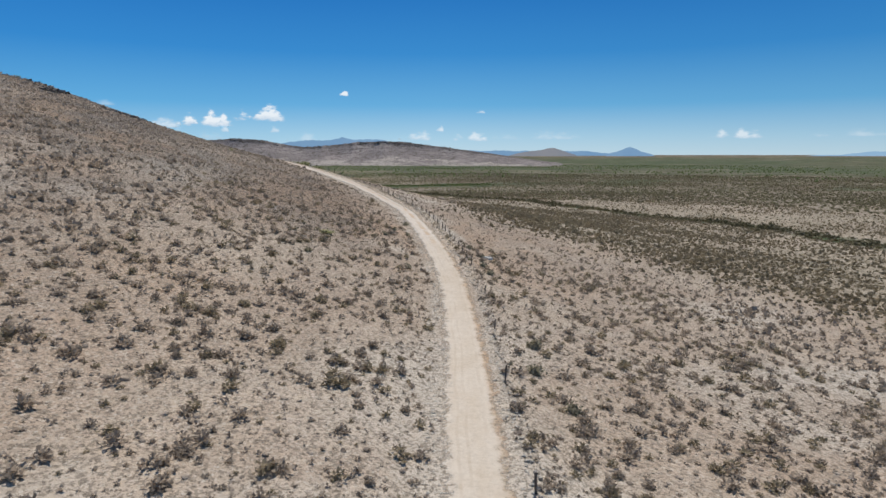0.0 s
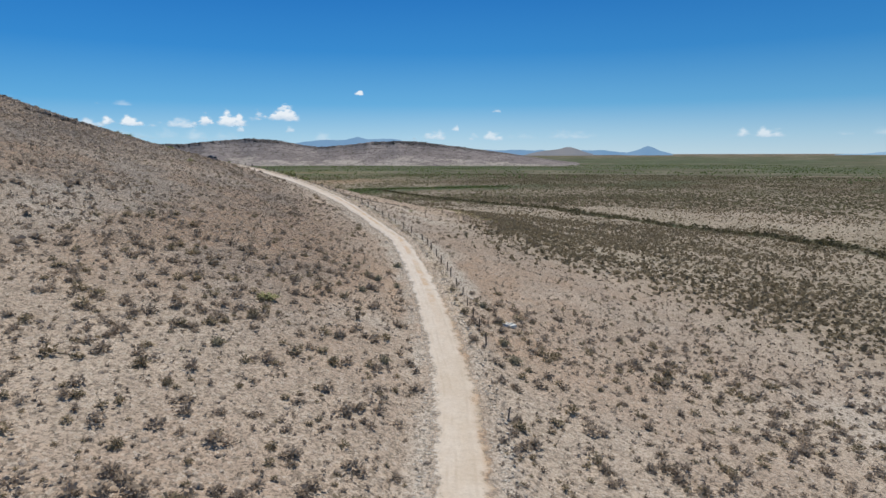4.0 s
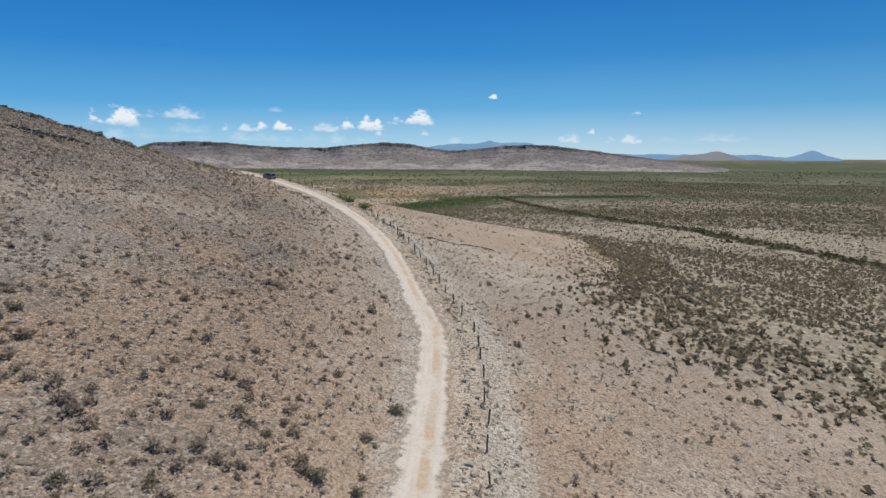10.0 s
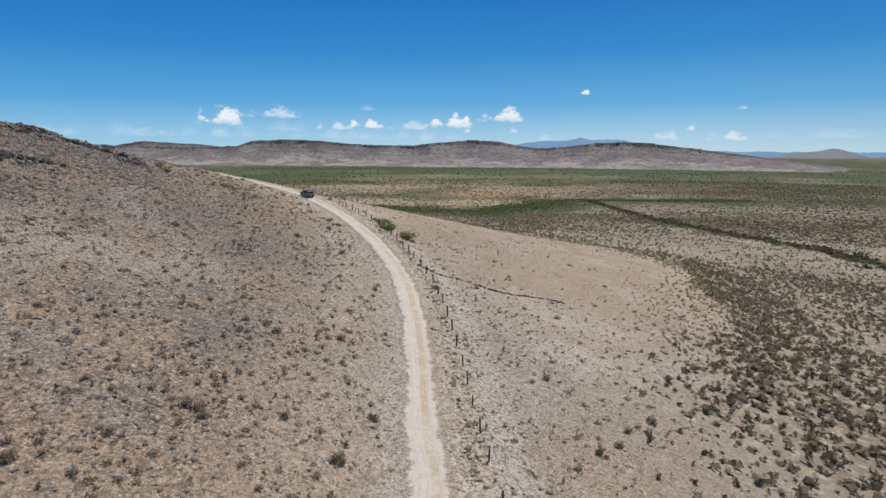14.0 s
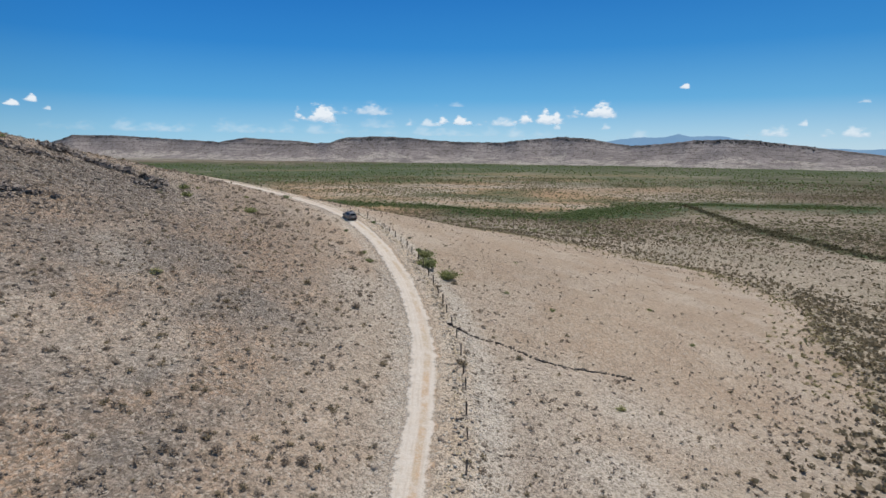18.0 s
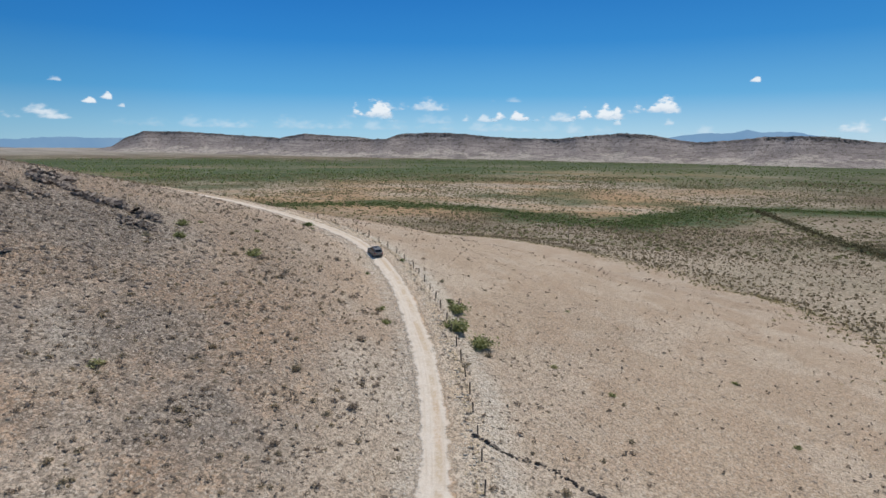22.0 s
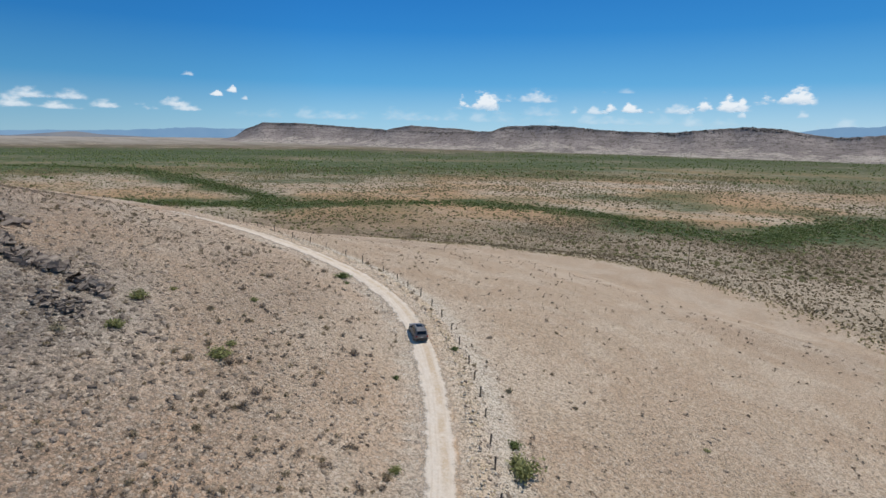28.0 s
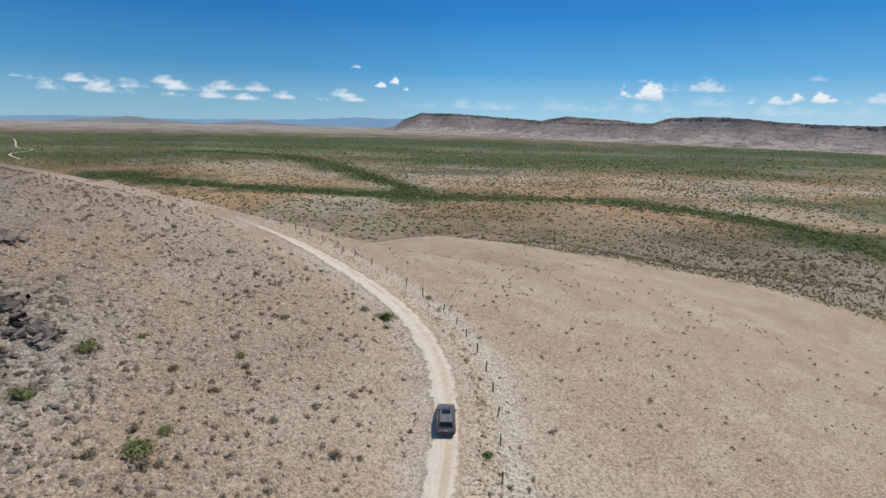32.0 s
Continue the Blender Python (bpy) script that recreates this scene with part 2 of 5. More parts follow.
    c = k.mix(k.math("MULTIPLY", lone, bare_), c, (0.58, 0.51, 0.42))
    # grain
    c = k.mix(k.ramp(fine, 0.25, 0.75, 0.30, 0.0), c, k.mix(0.5, c, (0.05, 0.04, 0.03)))
    lumps = k.math("MULTIPLY", chip, k.math("ADD", 0.15, k.math("MULTIPLY", stony, 0.9)))
    k.bump(k.math("ADD", k.math("MULTIPLY", fine, 0.5), lumps), 1.0, 0.42)
    return k.done(c)


def mat_road():
    k = Mat("dirt_road", 0.96, 0, 0.12)
    lat, late, earth = k.split(k.attr("lane"))[:3]
    worn = k.attr("lane", "Alpha")
    # metres from the middle of the track, swaying a little
    m = k.math("MULTIPLY", k.math("SUBTRACT", lat, 0.5), 4.8)
    m = k.math("ADD", m, k.math("MULTIPLY", k.math("SUBTRACT", k.noise(0.10, 3), 0.5), 0.9))
    c = k.mix(k.ramp(k.noise(0.09, 4), 0.35, 0.65), ROAD_A, ROAD_B)
    c = k.mix(k.ramp(k.noise(0.6, 6, 0.75), 0.36, 0.64, 0.0, 0.55), c, ROAD_WHITE)
    c = k.mix(k.math("MULTIPLY", k.ramp(late, 0.2, 0.9), k.ramp(k.noise(1.1, 6, 0.8), 0.34, 0.60, 0.2, 0.8)), c, ROAD_GRAVEL)
    # loose earth between the wheel lanes, tan or orange
    loose = k.mix(k.math("MULTIPLY", earth, k.ramp(k.noise(0.16, 5, 0.7), 0.42, 0.56)), ROAD_TAN, ROAD_ORANGE)
    loose = k.mix(k.ramp(k.noise(1.3, 6, 0.8), 0.46, 0.62, 0.0, 0.5), loose, ROAD_LOOSE)
    strip = k.ramp(k.math("ABSOLUTE", k.math("SUBTRACT", m, 0.40)), 0.20, 0.62, 1.0, 0.0)
    strip = k.math("MULTIPLY", strip, k.ramp(k.noise(0.35, 6, 0.75), 0.36, 0.58, 0.1, 1.0))
    c = k.mix(k.math("MULTIPLY", strip, k.ramp(late, 0.1, 0.9, 0.22, 0.95)), c, loose)
    # faint wheel lines
    for at in (-0.95, -0.30, 0.95):
        line = k.ramp(k.math("ABSOLUTE", k.math("SUBTRACT", m, at)), 0.05, 0.16, 1.0, 0.0)
        c = k.mix(k.math("MULTIPLY", line, k.ramp(k.noise(0.4, 5, 0.7), 0.40, 0.58, 0.0, 0.4)), c, ROAD_LOOSE)
    # the right-hand shoulder: soft tan and orange earth; the left-hand one: pale pebbles
    wobble = k.math("MULTIPLY", k.math("SUBTRACT", k.noise(0.8, 6, 0.78), 0.5), 1.5)
    right = k.math("MULTIPLY", k.ramp(k.math("ADD", m, wobble), 1.15, 1.75), k.ramp(k.noise(0.5, 5, 0.7), 0.32, 0.55, 0.35, 0.95))
    c = k.mix(right, c, k.mix(k.ramp(k.noise(0.22, 5, 0.7), 0.40, 0.58), ROAD_LOOSE, ROAD_ORANGE))
    pebble = k.split(k.cells(5.5, "Color", warp=1.5))
    left = k.ramp(k.math("SUBTRACT", wobble, m), 1.2, 1.8)
    c = k.mix(k.math("MULTIPLY", left, 0.8), c, k.mix(k.ramp(pebble[0], 0.3, 0.7), SOIL_DUST, SOIL_WHITE))
    # clods and pebbles
    c = k.mix(k.math("MULTIPLY", k.math("MULTIPLY", k.ramp(k.noise(1.7, 6, 0.8), 0.60, 0.70), earth), 0.5), c, (0.28, 0.19, 0.125))
    stones = k.split(k.cells(7.0, "Color"))[0]
    c = k.mix(k.math("MULTIPLY", k.ramp(stones, 0.80, 0.9), k.math("MULTIPLY", late, 0.4)), c, (0.64, 0.58, 0.50))
    c = k.mix(k.ramp(k.noise(3.2, 5, 0.8), 0.3, 0.6, 0.22, 0.0), c, (0.22, 0.165, 0.12))
    k.bump(k.math("ADD", k.noise(1.3, 6, 0.7), k.math("MULTIPLY", stones, 0.2)), 0.6, 0.12)
    # ragged edges: the soil beside it shows through, and towards the crest the grass takes it back
    rag = k.math("ADD", k.math("ABSOLUTE", k.math("SUBTRACT", lat, 0.5)), k.math("MULTIPLY", k.math("SUBTRACT", k.ramp(k.noise(0.8, 7, 0.85), 0.36, 0.64), 0.5), 0.20))
    rag = k.math("ADD", rag, k.math("MULTIPLY", k.math("SUBTRACT", 1.0, worn), k.ramp(k.noise(0.7, 5, 0.75), 0.35, 0.62, 0.6, 0.05)))
    rag = k.math("ADD", rag, k.math("MULTIPLY", late, 0.03))
    clear, both = k.n.new("ShaderNodeBsdfTransparent"), k.n.new("ShaderNodeMixShader")
    k.l.new(k.ramp(rag, 0.28, 0.47), both.inputs[0])
    k.l.new(k.b.outputs[0], both.inputs[1])
    k.l.new(clear.outputs[0], both.inputs[2])
    k.l.new(both.outputs[0], k.n["Material Output"].inputs["Surface"])
    return k.done(c)


def mat_plant(name, a, b, rough=0.85):
    k = Mat(name, rough, 0, 0.2)
    c = k.mix(k.island(), a, b)
    c = k.mix(k.ramp(k.noise(0.13, 3), 0.35, 0.65, 0.0, 0.35), c, tuple(v * 0.7 for v in a))
    thin, both = k.n.new("ShaderNodeBsdfTranslucent"), k.n.new("ShaderNodeMixShader")
    both.inputs[0].default_value = 0.45
    k.l.new(c, thin.inputs["Color"])
    k.l.new(k.b.outputs[0], both.inputs[1])
    k.l.new(thin.outputs[0], both.inputs[2])
    k.l.new(both.outputs[0], k.n["Material Output"].inputs["Surface"])
    return k.done(c)


def mat_rock(name, a, b, scale=3.0, per="each"):
    k = Mat(name, 0.92, 0, 0.2)
    r = k.each() if per == "each" else k.island()
    c = k.mix(r, a, b)
    c = k.mix(k.ramp(k.noise(scale, 5, 0.65), 0.35, 0.7, 0.0, 0.55), c, tuple(v * 0.5 for v in a))
    k.bump(k.noise(scale * 2.2, 6, 0.75), 0.9, 0.12)
    return k.done(c)


def mat_plain(name, colour, rough=0.5, metal=0.0, grain=0.1, scale=6.0, spec=0.4):
    k = Mat(name, rough, metal, spec)
    return k.done(k.mix(k.ramp(k.noise(scale, 4), 0.3, 0.7, 0.0, grain), colour, (0.30, 0.24, 0.18)))


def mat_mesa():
    k = Mat("hazed_mesa_slope", 0.95, 0, 0.1)
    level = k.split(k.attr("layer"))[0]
    # slope tones with distance haze already mixed into them
    c = k.mix(k.ramp(k.noise(0.006, 6, 0.68), 0.40, 0.60), MESA_HAZE_A, MESA_HAZE_B)
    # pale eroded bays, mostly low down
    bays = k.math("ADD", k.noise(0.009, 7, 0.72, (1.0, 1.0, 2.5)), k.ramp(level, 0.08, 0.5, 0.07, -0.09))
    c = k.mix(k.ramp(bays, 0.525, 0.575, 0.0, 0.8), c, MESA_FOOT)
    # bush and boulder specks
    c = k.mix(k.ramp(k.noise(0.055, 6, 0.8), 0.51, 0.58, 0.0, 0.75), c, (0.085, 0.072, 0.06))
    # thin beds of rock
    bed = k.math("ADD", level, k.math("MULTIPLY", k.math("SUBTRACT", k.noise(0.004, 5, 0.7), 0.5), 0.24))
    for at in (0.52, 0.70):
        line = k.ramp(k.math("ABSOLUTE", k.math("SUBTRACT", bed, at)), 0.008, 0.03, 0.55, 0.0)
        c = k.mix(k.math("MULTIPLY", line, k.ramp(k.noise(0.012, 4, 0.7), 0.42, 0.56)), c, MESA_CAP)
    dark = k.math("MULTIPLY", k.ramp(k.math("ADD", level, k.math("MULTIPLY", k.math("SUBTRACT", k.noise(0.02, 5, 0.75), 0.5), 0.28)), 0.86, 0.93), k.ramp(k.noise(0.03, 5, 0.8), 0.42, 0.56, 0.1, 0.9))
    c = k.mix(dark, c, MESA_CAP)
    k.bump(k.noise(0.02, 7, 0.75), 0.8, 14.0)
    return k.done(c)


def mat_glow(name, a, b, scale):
    """Far backdrop: a plain glowing colour with the haze of many miles of air mixed in."""
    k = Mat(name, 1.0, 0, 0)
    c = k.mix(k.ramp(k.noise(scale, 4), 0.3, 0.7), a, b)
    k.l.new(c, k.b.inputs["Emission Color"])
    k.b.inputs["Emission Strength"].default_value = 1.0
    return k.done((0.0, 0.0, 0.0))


def mat_cloud(name, thick, soft, lumps):
    """Heaped cloud on a far glowing card: level base, uneven piled top, torn edges."""
    m = bpy.data.materials.new(name)
    m.use_nodes = True
    n, l = m.node_tree.nodes, m.node_tree.links
    n.clear()
    out, mixer = n.new("ShaderNodeOutputMaterial"), n.new("ShaderNodeMixShader")
    clear, glow = n.new("ShaderNodeBsdfTransparent"), n.new("ShaderNodeEmission")
    co, info = n.new("ShaderNodeTexCoord"), n.new("ShaderNodeObjectInfo")

    def op(kind, a, b=0.0):
        t = n.new("ShaderNodeMath")
        t.operation = kind
        for i, v in enumerate((a, b)):
            if isinstance(v, (int, float)):
                t.inputs[i].default_value = v
            else:
                l.new(v, t.inputs[i])
        return t.outputs[0]

    def step(v, lo, hi, a=0.0, b=1.0):
        t = n.new("ShaderNodeMapRange")
        t.interpolation_type = "SMOOTHSTEP"
        for i, x in zip((1, 2, 3, 4), (lo, hi, a, b)):
            t.inputs[i].default_value = x
        l.new(v, t.inputs[0])
        return t.outputs[0]

    def noise(vector, scale, detail, shift):
        t = n.new("ShaderNodeTexNoise")
        t.noise_dimensions = "4D"
        t.inputs["Scale"].default_value, t.inputs["Detail"].default_value, t.inputs["Roughness"].default_value = scale, detail, 0.6
        l.new(vector, t.inputs["Vector"])
        l.new(op("MULTIPLY", info.outputs["Random"], shift), t.inputs["W"])
        return t.outputs["Fac"]

    sep, line, at = n.new("ShaderNodeSeparateXYZ"), n.new("ShaderNodeCombineXYZ"), n.new("ShaderNodeSeparateXYZ")
    l.new(co.outputs["Generated"], sep.inputs[0])
    l.new(co.outputs["Object"], at.inputs[0])
    l.new(at.outputs[0], line.inputs[0])
    flatter = n.new("ShaderNodeMapping")
    flatter.inputs["Scale"].default_value = (0.75, 1.0, 1.5)
    l.new(co.outputs["Object"], flatter.inputs["Vector"])
    u, v = op("SUBTRACT", op("MULTIPLY", sep.outputs[0], 2.0), 1.0), sep.outputs[2]
    round_ = op("POWER", op("MAXIMUM", op("SUBTRACT", 1.0, op("MULTIPLY", u, u)), 0.001), 0.45)
    heap = op("MULTIPLY", round_, op("ADD", 0.60, op("MULTIPLY", op("SUBTRACT", noise(line.outputs[0], lumps, 0.0, 47.0), 0.5), 1.3)))
    torn = op("SUBTRACT", noise(flatter.outputs[0], 0.026, 5.0, 91.0), 0.5)
    torn = op("ADD", torn, op("MULTIPLY", op("SUBTRACT", noise(flatter.outputs[0], 0.010, 2.0, 63.0), 0.5), 1.0))
    depth = op("ADD", op("SUBTRACT", heap, op("SUBTRACT", v, 0.14)), op("MULTIPLY", torn, 1.15))
    base = op("ADD", v, op("MULTIPLY", torn, 0.35))
    edge = step(op("MAXIMUM", op("ABSOLUTE", u), op("ABSOLUTE", op("SUBTRACT", op("MULTIPLY", v, 2.0), 1.0))), 0.75, 1.0, 1.0, 0.0)
    alpha = op("MULTIPLY", op("MULTIPLY", step(depth, 0.0, soft), step(base, 0.05, 0.24)), edge)
    l.new(op("MULTIPLY", alpha, thick), mixer.inputs[0])
    # shade of the underside painted into the glow: greyer low down
    tint = n.new("ShaderNodeMix")
    tint.data_type = "RGBA"
    tint.inputs[6].default_value, tint.inputs[7].default_value = (0.60, 0.70, 0.81, 1.0), (0.86, 0.90, 0.94, 1.0)
    l.new(step(op("ADD", v, op("MULTIPLY", torn, 0.5)), 0.12, 0.42), tint.inputs[0])
    l.new(tint.outputs[2], glow.inputs["Color"])
    l.new(clear.outputs[0], mixer.inputs[1])
    l.new(glow.outputs[0], mixer.inputs[2])
    l.new(mixer.outputs[0], out.inputs[0])
    return m


SOIL_PINK, SOIL_PALE, SOIL_ORANGE, SOIL_DUST, SOIL_WHITE = (0.50, 0.378, 0.282), (0.58, 0.472, 0.365), (0.50, 0.335, 0.22), (0.395, 0.31, 0.233), (0.71, 0.64, 0.545)
ROCK_DARK, ROCK_PALE, ROCK_RUST, HERB = (0.135, 0.114, 0.10), (0.345, 0.292, 0.245), (0.205, 0.15, 0.11), (0.18, 0.147, 0.112)
SOIL_GREY = (0.60, 0.525, 0.43)
RUBBLE_DARK, RUBBLE_PALE = (0.10, 0.088, 0.079), (0.29, 0.252, 0.22)
BANK_TAN, BANK_ORANGE, PLAIN_HAZE = (0.66, 0.55, 0.43), (0.60, 0.465, 0.335), (0.345, 0.312, 0.275)
GRASS_SHADE, FLAT_ORANGE = (0.225, 0.165, 0.105), (0.46, 0.30, 0.17)
GRASS_A, GRASS_B = (0.54, 0.412, 0.298), (0.50, 0.364, 0.256)
FLAT_PALE, FLAT_DUST, SCRUB_A, SCRUB_B = (0.575, 0.49, 0.382), (0.40, 0.322, 0.235), (0.105, 0.088, 0.05), (0.135, 0.10, 0.064)
GREEN_A, GREEN_B = (0.043, 0.072, 0.028), (0.072, 0.102, 0.040)
ROAD_GRAVEL = (0.66, 0.59, 0.515)
ROAD_WHITE, ROAD_TAN = (0.67, 0.59, 0.495), (0.505, 0.40, 0.29)
ROAD_A, ROAD_B, ROAD_LOOSE, ROAD_ORANGE = (0.60, 0.505, 0.405), (0.56, 0.46, 0.355), (0.48, 0.375, 0.27), (0.53, 0.36, 0.228)
# mesa colours carry painted haze: lightened and pulled towards mauve
MESA_HAZE_A, MESA_HAZE_B, MESA_FOOT, MESA_CAP = (0.215, 0.184, 0.174), (0.305, 0.264, 0.245), (0.43, 0.38, 0.33), (0.105, 0.092, 0.087)

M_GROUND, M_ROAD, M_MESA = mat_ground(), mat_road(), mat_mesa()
M_SHRUB = mat_plant("grey_brown_twigs", (0.295, 0.236, 0.18), (0.465, 0.38, 0.295))
M_OLIVE = mat_plant("olive_twigs", (0.27, 0.217, 0.14), (0.40, 0.33, 0.22))
M_TUFT = mat_plant("dry_tufts", (0.29, 0.235, 0.185), (0.48, 0.40, 0.32))
M_STRAW = mat_plant("straw", (0.46, 0.36, 0.235), (0.58, 0.465, 0.32))
M_FLATBUSH = mat_plant("thorn_scrub", (0.205, 0.166, 0.106), (0.34, 0.275, 0.18))
M_LEAF = mat_plant("green_leaves", (0.215, 0.23, 0.09), (0.35, 0.355, 0.16), 0.7)
M_WASH = mat_plant("wash_leaves", (0.12, 0.16, 0.055), (0.20, 0.24, 0.095), 0.75)
M_OPEN = mat_plant("open_flat_leaves", (0.15, 0.145, 0.065), (0.24, 0.225, 0.11))
M_EASTWASH = mat_plant("dusty_wash_leaves", (0.115, 0.10, 0.055), (0.185, 0.162, 0.09))
M_YELLOWSTRAW = mat_plant("yellow_straw", (0.55, 0.45, 0.29), (0.67, 0.56, 0.38))
M_HERBS = mat_plant("greenish_herbs", (0.31, 0.265, 0.14), (0.45, 0.38, 0.22))
M_JUNIPER = mat_plant("dark_juniper", (0.07, 0.068, 0.052), (0.12, 0.11, 0.085))
M_STEM = mat_plain("grey_bark", (0.17, 0.14, 0.11), 0.9, 0, 0.3, 12)
M_STONE = mat_rock("tan_stone", (0.24, 0.19, 0.148), (0.53, 0.435, 0.345), 3.0, "island")
M_PALESTONE = mat_rock("pale_limestone", (0.44, 0.385, 0.32), (0.60, 0.545, 0.47), 3.0, "island")
M_OUTCROP = mat_rock("grey_outcrop_rock", (0.175, 0.14, 0.118), (0.43, 0.36, 0.30), 2.6)
M_WHITEROCK = mat_rock("white_rock", (0.72, 0.68, 0.60), (0.80, 0.76, 0.69), 2.0)
M_POST = mat_plain("weathered_post", (0.085, 0.07, 0.06), 0.9, 0, 0.4, 14)
M_WIRE = mat_plain("rusty_wire", (0.30, 0.25, 0.21), 0.6, 0.6, 0.3, 20)


# ---------------------------------------------------------------- arithmetic of the land
def smooth(a, b, v):
    v = np.clip((np.asarray(v, float) - a) / (b - a), 0.0, 1.0)
    return v * v * (3 - 2 * v)


def lattice(i, j, seed):
    h = (i.astype(np.int64) * 374761393 + j.astype(np.int64) * 668265263 + seed * 1442695041) & 0xFFFFFFFF
    h = ((h ^ (h >> 13)) * 1274126177) & 0xFFFFFFFF
    return ((h ^ (h >> 16)) & 0xFFFF) / 65535.0


def wave(x, y, size, seed=0):
    """Smooth value noise, -1 to 1, with lumps of that size in metres."""
    u, v = np.asarray(x, float) / size, np.asarray(y, float) / size
    i, j = np.floor(u), np.floor(v)
    f, g = u - i, v - j
    f, g = f * f * (3 - 2 * f), g * g * (3 - 2 * g)
    a, b = lattice(i, j, seed), lattice(i + 1, j, seed)
    c, d = lattice(i, j + 1, seed), lattice(i + 1, j + 1, seed)
    return 2 * ((a * (1 - f) + b * f) * (1 - g) + (c * (1 - f) + d * f) * g) - 1


def rough(x, y, size, seed=0, octaves=4):
    return sum(wave(x, y, size / 2**k, seed + 7 * k) / 2**k for k in range(octaves)) / (2 - 2.0 ** (1 - octaves))


# control heights of the hill and its foot, 50 m apart, from (-280, -40)
HEIGHTS = [
    [61.1, 45, 30.5, 18.1, 8.4, 1.5, -2.9, -5.5, -7.4, -9.1],
    [59, 48.4, 37.9, 26.2, 14.1, 3.2, -4, -7.8, -9.4, -10.4],
    [55, 51.2, 45, 34.7, 20.1, 5.6, -5, -10.3, -11.3, -12],
    [46.1, 48, 47.4, 42.6, 26.2, 9.8, -3.7, -11.2, -13, -14.1],
    [32.4, 36.4, 40.7, 44.9, 27.5, 10.3, -0.5, -9.9, -13.8, -16.5],
    [18, 24.1, 29.4, 32.3, 22.1, 9.8, -1.1, -9.9, -14.7, -18.4],
    [5.5, 12.3, 19.6, 20.2, 15.4, 4.6, -6.3, -12.4, -16.3, -19.5],
    [-2.5, 3.4, 9, 9.8, 6.1, -0.4, -8.1, -13.9, -17.2, -19.9],
    [-7.2, -4.3, -2.5, -4.5, -9.4, -8.2, -10.1, -14.6, -17.5, -19.8],
    [-11, -12.8, -15.6, -19.5, -21.9, -18.2, -15.1, -15.4, -17.3, -19.4],
]


def spread(u, n):
    u = np.clip(u, 1, n - 2.001)
    i = np.floor(u).astype(int)
    f = u - i
    return i, [(1 - f) ** 3 / 6, (3 * f**3 - 6 * f**2 + 4) / 6, (-3 * f**3 + 3 * f**2 + 3 * f + 1) / 6, f**3 / 6]


def hill(x, y):
    h = np.array(HEIGHTS)
    i, a = spread((x + 280.0) / 50.0, 10)
    j, b = spread((y + 40.0) / 50.0, 10)
    z = sum(a[p] * b[q] * h[j - 1 + q, i - 1 + p] for p in range(4) for q in range(4))
    edge = np.interp(x, [-280, -206, -186, -174, -153, -131], [200, 192, 196, 203, 218, 226])
    z = z - 9.0 * smooth(9, 50, y - edge) * smooth(-135, -170, x) * smooth(315, 265, y)
    return z + 2.4 * np.exp(-(((x + 112) / 26.0) ** 2 + ((y - 160) / 20.0) ** 2))


def flat_land(x, y):
    """The wide flat: falls gently to the north, then rises to the horizon."""
    r = np.hypot(x, y - 150.0)
    z = -16.0 - 10.5 * smooth(250, 720, r)
    return z + (29.0 + 17.0 * smooth(40, 0, np.degrees(np.arctan2(-x, y - 150.0)))) * smooth(2200, 5200, r) ** 1.3 + 0.6 * rough(x, y, 180.0, 5, 3) * smooth(200, 500, r)


def lie(x, y):
    x, y = np.asarray(x, float), np.asarray(y, float)
    ox = np.maximum(np.maximum(-230.0 - x, x - 120.0), 0)
    oy = np.maximum(np.maximum(10.0 - y, y - 360.0), 0)
    side = np.where((x < -230.0) & (y < 250), 210.0, np.where(y < 10, 260.0, 130.0 - 50.0 * smooth(-150, -230, x)))
    w = smooth(0.0, 1.0, np.hypot(ox, oy) / side)
    z = hill(x, y) * (1 - w) + flat_land(x, y) * w
    near = 1 - smooth(250, 700, np.hypot(x, y - 150.0))
    return z + near * (0.45 * rough(x, y, 26.0, 1, 3) + 0.16 * rough(x, y, 5.0, 2, 2))


def spline(points, step):
    """A smooth line through the points, in steps of about that length."""
    p = np.array(points, float)
    p = np.vstack([2 * p[0] - p[1], p, 2 * p[-1] - p[-2]])
    out = []
    for k in range(1, len(p) - 2):
        n = max(2, int(np.linalg.norm(p[k + 1] - p[k]) / step))
        t = np.linspace(0, 1, n, endpoint=False)[:, None]
        out.append(0.5 * (2 * p[k] + (p[k + 1] - p[k - 1]) * t + (2 * p[k - 1] - 5 * p[k] + 4 * p[k + 1] - p[k + 2]) * t**2 + (3 * p[k] - p[k - 1] - 3 * p[k + 1] + p[k + 2]) * t**3))
    return np.vstack([*out, p[-2:-1]])


def beside(line, x, y):
    """Nearest index on a line, and the signed distance from it (right of it: plus)."""
    x, y = np.ravel(x), np.ravel(y)
    idx, off = np.zeros(len(x), int), np.full(len(x), 1e9)
    way = np.gradient(line, axis=0)
    way /= np.linalg.norm(way, axis=1)[:, None]
    for s in range(0, len(x), 20000):
        a, b = x[s : s + 20000, None] - line[:, 0], y[s : s + 20000, None] - line[:, 1]
        k = np.argmin(a * a + b * b, axis=1)
        r = np.arange(len(k))
        dx, dy = a[r, k], b[r, k]
        idx[s : s + 20000] = k
        off[s : s + 20000] = np.hypot(dx, dy) * np.where(dx * way[k, 1] - dy * way[k, 0] >= 0, 1, -1)
    return idx, off


